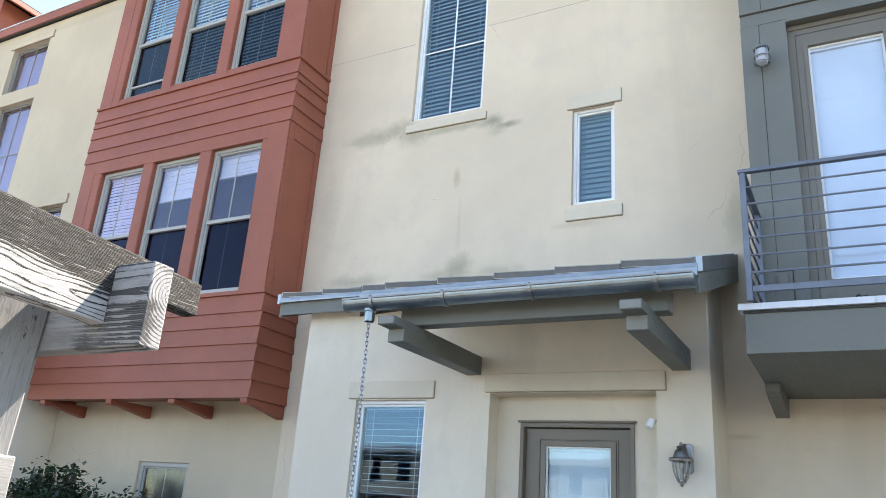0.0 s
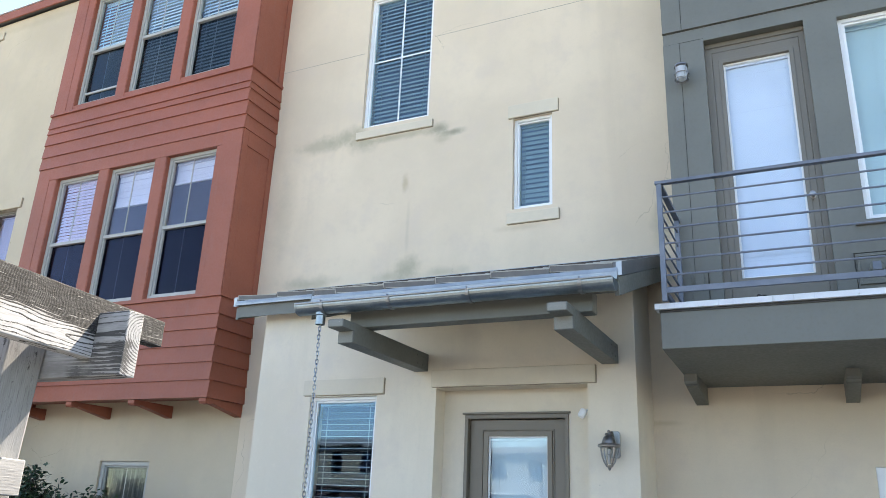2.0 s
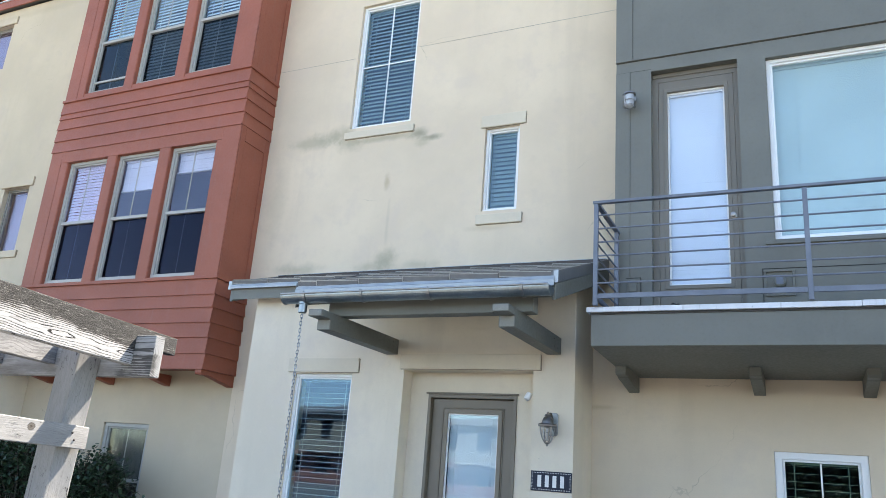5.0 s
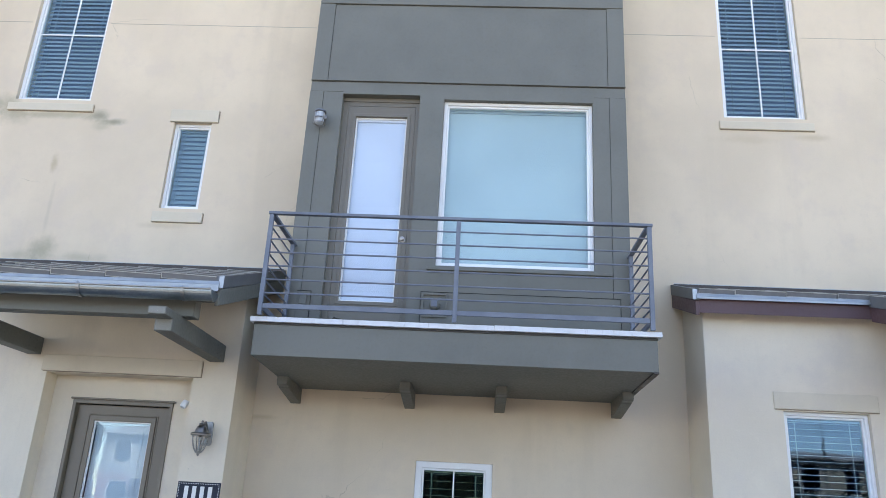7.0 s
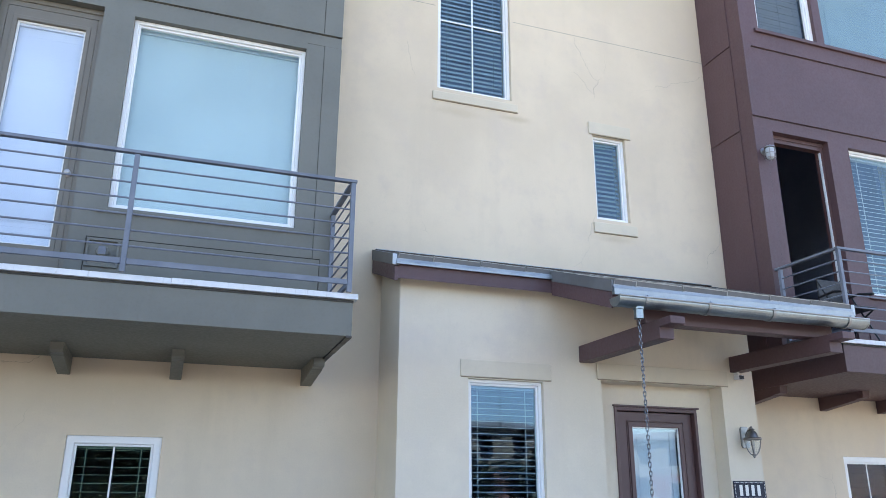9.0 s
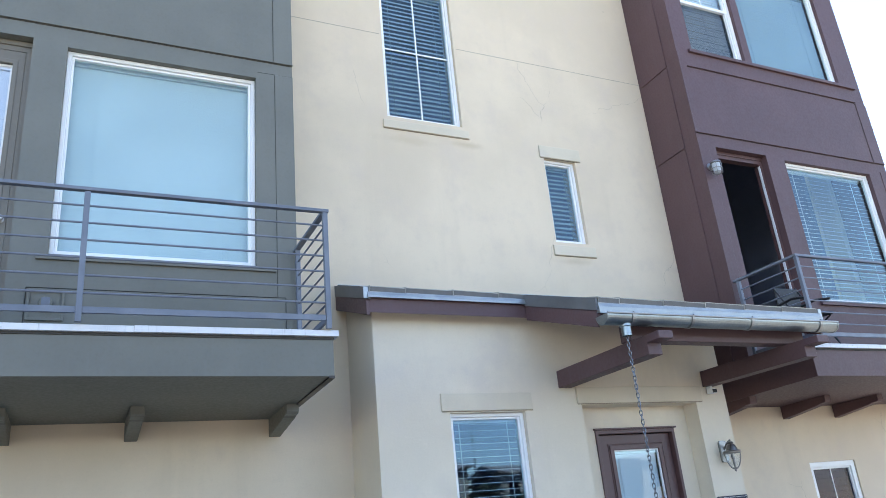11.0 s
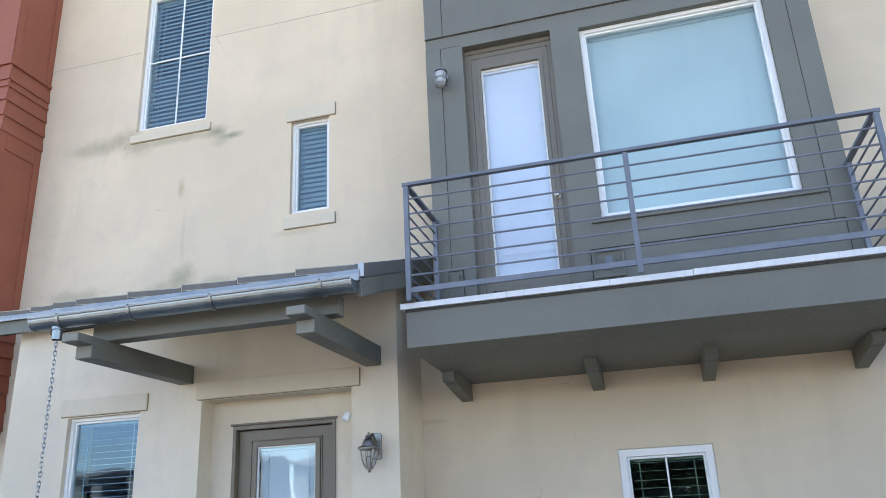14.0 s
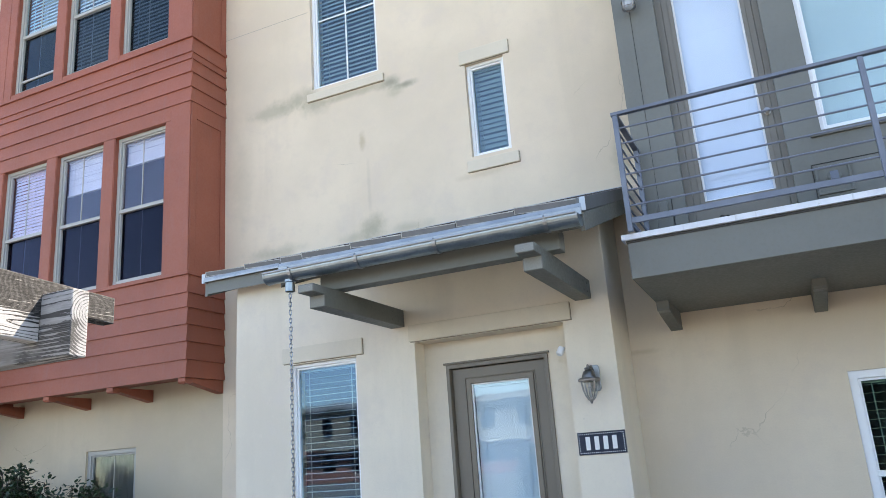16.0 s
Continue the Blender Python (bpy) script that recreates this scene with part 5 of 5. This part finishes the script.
part("hood", lathe(bmesh.new(), [(0.055, 0.0), (0.055, -0.05), (0.045, -0.062), (0.02, -0.066)], (-0.22, YB - 0.0125, 3.53), 18, "y"), M_GREY, vent, smooth=True)
part("louvre", boxes((-0.25, -0.19, YB - 0.088, YB - 0.078, 3.50, 3.57)), M_RAIL, vent)
outlet = thing("outlet_box", (-1.59, YB - 0.012, 3.52), "small grey outlet cover by the balcony door", "outlet")
part("cover", boxes((-1.63, -1.55, YB - 0.045, YB - 0.0125, 3.48, 3.60)), M_GREY, outlet, bevel=0.006)
bulkhead_lamp((-1.61, YB - 0.009, 5.615), "small pewter caged lamp beside the balcony door")
balcony(-1.75, 1.785, 0.0, M_GREY, "grey-brown", (-1.744, -0.481, 0.50, 1.76), 0.024)
cable = single("cable_coil", tube(bmesh.new(), [(-1.12 + 0.10 * k / 12, -1.64 + 0.03 * math.sin(k * 1.1), 3.141 + 0.022 * math.sin(math.pi * k / 12)) for k in range(13)], 0.006, 6), M_BLACK,
               "short dark cable lying on the balcony edge", "cable", smooth=True)

# plum bay
P0, P1 = 7.17, 10.92
P_DOOR, P_WIN, P_UP1, P_UP2 = (7.47, 8.385, 3.12, 6.03), (8.73, 10.50, 3.945, 6.0), (7.47, 8.49, 7.56, 9.10), (8.63, 10.47, 7.58, 9.30)
bay = bay_box("bay_2", P0, P1, YB, 2.92, 9.55, M_PLUM, [P_DOOR, P_WIN, P_UP1, P_UP2], "dark plum panelled bay above a balcony", 3.1)
raised(bay, M_PLUM, [(P0 - 0.004, P0 + 0.02, 6.216, 7.48), (10.69, P1 + 0.004, 6.216, 7.25)], YB, proud=0.010)
raised(bay, M_PLUM, [(7.30, 10.69, 7.258, 7.266), (P0 + 0.02, P1 + 0.006, 6.206, 6.214)], YB, "flashing_strip", 0.022)
raised(bay, M_SEAM_SHADE, [(7.30, 10.69, 7.250, 7.257), (P0, P1 + 0.004, 6.198, 6.205), (10.684, 10.690, 6.216, 7.249), (7.341, 7.345, 3.12, 6.068)], YB, "joint", 0.003)
raised(bay, M_PLUM, [(P0 - 0.004, 7.34, 3.12, 6.068), (10.76, P1 + 0.004, 3.12, 6.068)], YB, proud=0.008)
raised(bay, M_PLUM, [(7.39, 10.78, 7.505, 7.555), (8.66, 10.62, 3.892, 3.943)], YB, "window_ledge", 0.035)
raised(bay, M_PLUM, [(8.56, 10.72, 3.14, 3.668)], YB, "lower_panel", 0.012)
for z0, z1 in ((3.17, 6.065), (6.09, 7.34), (7.365, 9.5)):
    part("side_panel", sheet(bmesh.new(), -0.60, -0.05, z0, z1, 0.0, 0.013), M_PLUM, bay)
for ob in [o for o in bay.children if o.name.startswith("side_panel")]:
    ob.data.transform(Matrix.Translation((P0, 0, 0)) @ Matrix.Rotation(radians(90), 4, "Z"))
balcony_door(P_DOOR[0], P_DOOR[1], P_DOOR[3], YB, M_PLUM, M_PLUMDOOR, "plum balcony doorway standing open to a dark room", 5, True)
window(P_WIN, YB, "large white-framed window with half-open white blinds", "plain", fw=0.038, blind_mat=M_BLIND, tilt=0.55, pitch=0.06, depth=0.06, glass=M_GLASSTEAL)
window(P_UP1, YB, "white sash window with a screened lower half", "hung", fw=0.06, blind_mat=M_BLIND, tilt=1.35, lower_glass=M_SCREEN_PALE, depth=0.05, split=0.6)
window(P_UP2, YB, "large white-framed upper window with a closed blind", "plain", fw=0.038, blind_mat=M_BLINDSHADED, tilt=1.555, pitch=0.0495, depth=0.05, glass=M_GLASSTEAL)
bulkhead_lamp((7.27, YB - 0.009, 5.65), "small pewter caged lamp beside an open balcony door")
balcony(7.22, 10.80, 9.2, M_PLUM, "dark plum", (7.23, 8.49, 9.47, 10.73), 9.0)

# dark folding chair on the plum balcony
chair = thing("folding_chair", (7.75, -1.35, 3.12), "black folding chair on the plum balcony", "chair")
part("seat", boxes((7.55, 7.97, -1.50, -1.12, 3.56, 3.585)), M_BLACK, chair, bevel=0.01)
part("backrest", boxes((7.56, 7.96, -1.10, -1.075, 3.70, 3.98)), M_BLACK, chair, bevel=0.01)
for xx in (7.57, 7.95):
    part("leg", tube(bmesh.new(), [(xx, -1.52, 3.122), (xx, -1.30, 3.56), (xx, -1.07, 4.0)], 0.011), M_BLACK, chair, smooth=True)
    part("leg", tube(bmesh.new(), [(xx, -1.02, 3.122), (xx, -1.25, 3.45), (xx, -1.46, 3.56)], 0.011), M_BLACK, chair, smooth=True)
    part("armrest", tube(bmesh.new(), [(xx, -1.50, 3.74), (xx, -1.30, 3.78), (xx, -1.10, 3.76)], 0.016), M_BLACK, chair, smooth=True)

# ---------------------------------------------------------------- red bay
R0, R1, YR0 = -11.22, -7.255, -0.66
RW = [(-10.79, -9.90), (-9.685, -8.79), (-8.565, -7.677)]
low = [(a, b, 3.985, 6.04) for a, b in RW]
upp = [(a, b, 7.295, 9.33) for a, b in RW]
bay = bay_box("bay_3", R0, R1, YR0, 2.68, 9.55, M_RED, low + upp, "brick-red bay clad in lap siding with six windows", 2.85)
ys = YR0 + 0.0


def plank(bay, z0, z1):
    """A lapped siding board across the front, and one along the visible side."""
    bm = bmesh.new()
    prism(bm, [(ys - 0.006, z1 + 0.012), (ys - 0.026, z0), (ys + 0.002, z0), (ys + 0.002, z1 + 0.012)], "x", R0 - 0.022, R1 + 0.022)
    part("siding_board", bm, M_RED, bay)
    bm = bmesh.new()
    prism(bm, [(R1 + 0.006, z1 + 0.012), (R1 + 0.026, z0), (R1 - 0.002, z0), (R1 - 0.002, z1 + 0.012)], "y", ys - 0.004, -0.003)
    part("siding_board", bm, M_RED, bay)


for zs in ((2.68, 2.89, 3.106, 3.311, 3.519, 3.70, 3.92), (6.24, 6.445, 6.66, 6.85, 6.952, 7.165)):
    for a, b in zip(zs, zs[1:]):
        plank(bay, a, b)
for z in (3.922, 7.17):
    part("ledge", boxes((R0 - 0.03, R1 + 0.034, ys - 0.036, -0.004, z, z + 0.042)), M_RED, bay, bevel=0.004)
    t = z + 0.043
    h = 6.24 if z < 5 else 9.53
    top = 6.04 if z < 5 else 9.33
    raised(bay, M_RED, [(R0 - 0.004, -10.96, t, h), (-7.575, R1 + 0.004, t, h), (-10.96, -7.575, top, h)], ys, proud=0.012)
    for a, b in ((-10.96, -10.80), (-9.89, -9.695), (-8.78, -8.575), (-7.667, -7.575)):
        part("mullion_board", boxes((a + 0.002, b - 0.002, ys - 0.008, ys + 0.003, t, top - 0.001)), M_RED, bay, bevel=0.003)
    bm = bmesh.new()
    box(bm, R1 - 0.002, R1 + 0.014, ys + 0.004, ys + 0.10, t, h)
    box(bm, R1 - 0.002, R1 + 0.014, -0.10, -0.004, t, h)
    box(bm, R1 - 0.002, R1 + 0.014, ys + 0.101, -0.101, h - 0.22, h)
    part("side_panel_frame", bm, M_RED, bay, bevel=0.003)
part("cornice", boxes((R0 - 0.28, R1 + 0.28, ys - 0.30, -0.004, 9.655, 9.80)), M_RED, bay, bevel=0.01)
part("cornice_board", boxes((R0 - 0.12, R1 + 0.12, ys - 0.12, -0.004, 9.551, 9.652)), M_RED, bay, bevel=0.01)
for k, r in enumerate(low):
    window(r, ys, "double-hung window in the red bay with a pale blind and dark screen", "hung", M_ALMOND, 0.05, (M_BLINDPALELAV, M_BLINDTEAL, M_BLINDTEAL)[k], blind_to=(5.05, 5.46, 5.66)[k], tilt=(1.22, 1.45, 1.45)[k], pitch=0.050, lower_glass=M_SCREEN, glass=M_GLASSLAV, depth=0.055, split=0.49, muntin_off=-0.03)
for k, r in enumerate(upp):
    window(r, ys, "double-hung upper window in the red bay with half-drawn blind", "hung", M_ALMOND, 0.05, (M_BLIND, M_BLIND, M_BLINDDOOR)[k], blind_to=(8.40, 7.4, 7.4)[k], tilt=1.15, pitch=0.060, lower_glass=M_SCREEN_MID, depth=0.055, split=0.49, muntin_off=-0.03)
raised_sash = boxes((upp[0][0] + 0.06, upp[0][1] - 0.06, ys + 0.092, ys + 0.118, 7.52, 7.555))
part("raised_sash_rail", raised_sash, M_ALMOND, bay, "bottom rail of a raised sash", bevel=0.003)
for x in (-10.90, -9.58, -8.46, -7.31):
    bm = bmesh.new()
    prism(bm, [(-0.67, 2.679), (-0.67, 2.635), (-0.655, 2.612), (-0.57, 2.610), (-0.545, 2.625), (-0.001, 2.52), (-0.001, 2.679)], "x", x - 0.055, x + 0.055)
    single("bay_bracket", bm, M_RED, "red painted timber bracket under the bay", "bracket", "bay brackets", bevel=0.006)

# ---------------------------------------------------------------- weathered pergola
perg = thing("pergola", (-2.65, -6.48, 0.0), "weathered grey-white timber pergola and trellis", "pergola")
RX = -2.462
LY0, LY1 = -6.418, -6.372


def leaning(bm, y_tip=-6.2, sx=0.07, sz=0.033):
    """Old timber out of true: towards the court it swings a little over and up."""
    for v in bm.verts:
        v.co.x += sx * (y_tip - v.co.y)
        v.co.z += sz * (y_tip - v.co.y)
    return bm


def rafter(x1, wood):
    """A rafter along y whose end is notched over the ledger; its tail is thinner. x1: the face towards the court."""
    x0 = x1 - 0.040
    bm = bmesh.new()
    prism(bm, [(-10.2, 2.066), (-6.20, 2.066), (-6.20, 2.000), (LY1 + 0.001, 2.000), (LY1 + 0.001, 1.978), (LY0 - 0.001, 1.978), (LY0 - 0.001, 1.922), (-10.2, 1.922)], "x", x0, x1)
    return part("rafter", leaning(bm), wood, perg, bevel=0.0025)


def post(x1, y1, top):
    """A post that leans: its foot stands a little off."""
    bm = boxes((x1 - 0.098, x1, y1 - 0.10, y1 - 0.001, 0.0, top))
    for v in bm.verts:
        v.co.x -= 0.055 * (2.0 - v.co.z)
    return part("post", bm, M_WOOD_Z, perg, bevel=0.004)


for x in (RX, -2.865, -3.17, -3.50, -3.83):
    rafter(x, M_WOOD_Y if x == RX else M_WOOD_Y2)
bm = boxes((-4.6, -2.351, LY0, LY1, 1.888, 2.038))
part("ledger", bm, M_WOOD_X, perg, bevel=0.003)
PX1, PY1 = -2.602, -6.420
post(PX1, PY1, 2.02)
post(-4.20, PY1, 2.02)
post(PX1 + 0.24, -9.9, 2.02)
for z0, z1, tip in ((1.622, 1.700, -6.432), (1.372, 1.445, -6.450), (1.10, 1.18, -6.44), (0.82, 0.90, -6.44)):
    off = -0.055 * (2.0 - z1)
    bm = boxes((PX1 + 0.001 + off, PX1 + 0.040 + off, -10.1, tip, z0, z1))
    part("rail", leaning(bm, tip, 0.07, 0.03), M_WOOD_R, perg, bevel=0.0025)

for y, z in ((-6.492, 1.652), (-6.505, 1.676)):
    part("nail_head", lathe(bmesh.new(), [(0.004, 0.0), (0.0036, 0.002), (0.0015, 0.003)], (PX1 + 0.024 + 0.07 * (-6.432 - y), y, z), 10, "x"), M_BRONZE, perg)

perg.location += Vector((0.152, 0.018, -0.077))

# ---------------------------------------------------------------- rose bush by the wall
def leaf_blade(bm, p, d, n, s):
    side = d.cross(n).normalized()
    pts = [p, p + d * s * 0.35 + side * s * 0.26, p + d * s * 0.75 + side * s * 0.2 + n * s * 0.04, p + d * s, p + d * s * 0.75 - side * s * 0.2 + n * s * 0.04, p + d * s * 0.35 - side * s * 0.26]
    v = [bm.verts.new(q) for q in pts]
    bm.faces.new(v)


def bush(centre, rx, ry, height, stems, seed):
    rnd = random.Random(seed)
    b = thing("rose_bush", centre, "dark green rose bush with arching stems against the wall", "bush", "bushes")
    sb, lb = bmesh.new(), bmesh.new()
    for _ in range(stems):
        a, reach, top = rnd.uniform(0, 6.283), rnd.uniform(0.3, 1.0), rnd.uniform(0.65, 1.0) * height
        base = Vector((centre[0] + rnd.uniform(-0.25, 0.25), centre[1] + rnd.uniform(-0.15, 0.15), centre[2]))
        tip = Vector((centre[0] + rx * reach * math.cos(a), centre[1] + ry * reach * math.sin(a), centre[2] + top * (1.05 - 0.35 * reach)))
        pts = []
        for k in range(9):
            f = k / 8
            q = base.lerp(tip, f)
            q.z = base.z + (tip.z - base.z) * math.sin(f * 1.9) / math.sin(1.9) + 0.10 * math.sin(f * 3.1)
            q += Vector((rnd.uniform(-0.02, 0.02), rnd.uniform(-0.02, 0.02), 0))
            pts.append(q)
        tube(sb, pts, [0.010 - 0.007 * k / 8 for k in range(9)], 5)
        for k in range(2, 9):
            for _ in range(5):
                p = pts[k] + Vector((rnd.gauss(0, 0.07), rnd.gauss(0, 0.07), rnd.gauss(0, 0.06)))
                d = Vector((rnd.uniform(-1, 1), rnd.uniform(-1, 1), rnd.uniform(-0.5, 0.6))).normalized()
                n = Vector((rnd.uniform(-0.6, 0.6), rnd.uniform(-0.6, 0.6), 1)).normalized()
                leaf_blade(lb, p, d, n, rnd.uniform(0.045, 0.095))
    part("stems", sb, M_STEM, b)
    part("leaves", lb, M_LEAF, b, "small dark green rose leaves", kind="stuff")


bush((-9.90, -0.95, 0.10), 1.05, 0.5, 1.72, 230, 3)
bush((-8.72, -0.75, 0.10), 0.66, 0.42, 1.42, 140, 5)

# ---------------------------------------------------------------- what the panes mirror: the far side of the court
M_FARWHITE = stucco("far_white_stucco", (0.18, 0.174, 0.165))
M_FARTAN = stucco("far_tan_stucco", (0.17, 0.145, 0.11))
M_FARRED = painted("far_brick_red", (0.17, 0.07, 0.052), 0.8, 0.12)
M_FARROOF = painted("far_roof_grey", (0.13, 0.13, 0.135), 0.8, 0.1)


def far_house(x, y, w, h, seed, upper):
    """A two-storey house over the court: brick-red base, pale upper storey, windows, balcony and low roof."""
    rnd = random.Random(seed)
    hs = thing("court_house", (x, y, 0), "two-storey house across the court with a red base", "house", "houses across the court")
    base_h = 0.48 * h
    wins = [(x - w / 2 + (k + 0.28) * w / 4, x - w / 2 + (k + 0.72) * w / 4) for k in range(4)]
    part("wall", sheet(bmesh.new(), x - w / 2, x + w / 2, 0.0, base_h, y - 6.0, y, [(a, b, 0.9, base_h - 0.5) for a, b in wins]), M_FARRED, hs, "brick-red lower wall")
    part("wall", sheet(bmesh.new(), x - w / 2, x + w / 2, base_h + 0.001, h, y - 5.9, y - 0.05, [(a, b, base_h + 0.8, h - 0.5) for a, b in wins]), upper, hs)
    bm = bmesh.new()
    prism(bm, [(y + 0.5, h), (y + 0.5, h + 0.15), (y - 3, h + 1.0), (y - 6.5, h + 0.15), (y - 6.5, h)], "x", x - w / 2 - 0.3, x + w / 2 + 0.3)
    part("roof", bm, M_FARROOF, hs)
    for a, b in wins:
        for z0, z1, yy in ((0.9, base_h - 0.5, y), (base_h + 0.8, h - 0.5, y - 0.05)):
            win = part("window", ring_frame(bmesh.new(), a, b, z0, z1, 0.09, yy - 0.10, yy - 0.02), M_ALMOND, hs)
            part("pane", boxes((a + 0.09, b - 0.09, yy - 0.07, yy - 0.06, z0 + 0.09, z1 - 0.09)), M_SCREEN, win)
    part("balcony", boxes((x - w * 0.3, x + w * 0.15, y, y + 1.2, base_h - 0.15, base_h), (x - w * 0.3, x + w * 0.15, y + 1.14, y + 1.2, base_h + 0.95, base_h + 1.0), *[(x - w * 0.3 + k * 0.3, x - w * 0.3 + k * 0.3 + 0.05, y + 1.14, y + 1.2, base_h, base_h + 0.95) for k in range(int(w * 1.5))]), M_ALMOND, hs)
    return hs


for k, (x, w, h) in enumerate(((-52, 14, 6.6), (-37, 14, 7.0), (-22, 14, 6.4), (-7, 14, 6.9), (8, 14, 6.5), (23, 14, 7.1), (38, 14, 6.5), (53, 14, 6.8))):
    far_house(x * 1.15, -60.0, w, h, k, (M_FARWHITE, M_FARTAN)[k % 2])


def court_tree(x, y, h, seed):
    rnd = random.Random(seed)
    tr = thing("court_tree", (x, y, 0), "leafy young tree in the parking court", "tree", "court trees")
    tb, lb = bmesh.new(), bmesh.new()
    tube(tb, [(x, y, -0.02), (x + 0.04, y, h * 0.25), (x - 0.03, y + 0.05, h * 0.5), (x, y, h * 0.85)], [0.10, 0.08, 0.055, 0.02], 8)
    for k in range(34):
        a, f = rnd.uniform(0, 6.283), rnd.uniform(0.16, 0.95)
        r = h * 0.44 * math.sin(math.pi * (f - 0.18) / 0.9) * rnd.uniform(0.6, 1.15)
        s = Vector((x, y, h * f * 0.85))
        e = s + Vector((r * math.cos(a), r * math.sin(a), rnd.uniform(0.1, 0.5)))
        tube(tb, [s, s.lerp(e, 0.5) + Vector((0, 0, 0.08)), e], [0.028, 0.018, 0.006], 5)
        for _ in range(130):
            p = s.lerp(e, rnd.uniform(0.3, 1.1)) + Vector((rnd.gauss(0, 0.28), rnd.gauss(0, 0.28), rnd.gauss(0, 0.26)))
            d = Vector((rnd.uniform(-1, 1), rnd.uniform(-1, 1), rnd.uniform(-0.8, 0.5))).normalized()
            leaf_blade(lb, p, d, Vector((rnd.uniform(-0.7, 0.7), rnd.uniform(-0.7, 0.7), 1)).normalized(), rnd.uniform(0.24, 0.42))
    part("trunk", tb, M_STEM, tr)
    part("crown", lb, M_TREELEAF, tr, kind="stuff")


for k in range(1, 8):
    court_tree(-9.0 + 2.2 * k + 0.5 * math.sin(k * 2.1), -27.0 + 1.6 * math.sin(k * 1.7), 4.3 + 0.5 * math.sin(k * 2.9), k + 20)
for k, (x, y, h) in enumerate(((17.5, -27.5, 3.6), (20.3, -26.0, 3.0), (12.4, -24.0, 2.6))):
    court_tree(x, y, h, k + 60)


# a clipped hedge across the lane, which the ground-floor panes mirror
rnd = random.Random(41)
hedge = thing("hedge", (0, -14.5, 0), "dark green clipped hedge across the lane", "hedge")
sb, lb = bmesh.new(), bmesh.new()
for k in range(26):
    x = -8 + k * 0.62
    tube(sb, [(x, -14.5, -0.02), (x + rnd.uniform(-0.1, 0.1), -14.5, 0.8), (x + rnd.uniform(-0.2, 0.2), -14.5, 1.7)], [0.02, 0.014, 0.005], 5)
for _ in range(10500):
    x, y = rnd.uniform(-8.3, 8.3), -14.5 + rnd.gauss(0, 0.22)
    p = Vector((x, y, rnd.uniform(0.05, 1.85 + 0.12 * math.sin(x * 1.7) + 0.08 * math.sin(x * 4.1))))
    d = Vector((rnd.uniform(-1, 1), rnd.uniform(-1, 1), rnd.uniform(-0.3, 0.8))).normalized()
    leaf_blade(lb, p, d, Vector((rnd.uniform(-0.7, 0.7), rnd.uniform(0.2, 1), 0.6)).normalized(), rnd.uniform(0.12, 0.20))
# Solid core added to block the bright gaps between the leaves.
for k in range(33):
    x = -8.2 + k * 0.5
    box(sb, x, x + 0.5, -14.62 + 0.03 * math.sin(k * 1.3), -14.44 + 0.03 * math.sin(k * 2.1), 0.0, 1.68 + 0.1 * math.sin(k * 0.85))
part("stems", sb, M_STEM, hedge, "stems with a solid dark core added")
part("leaves", lb, M_TREELEAF, hedge, kind="stuff")
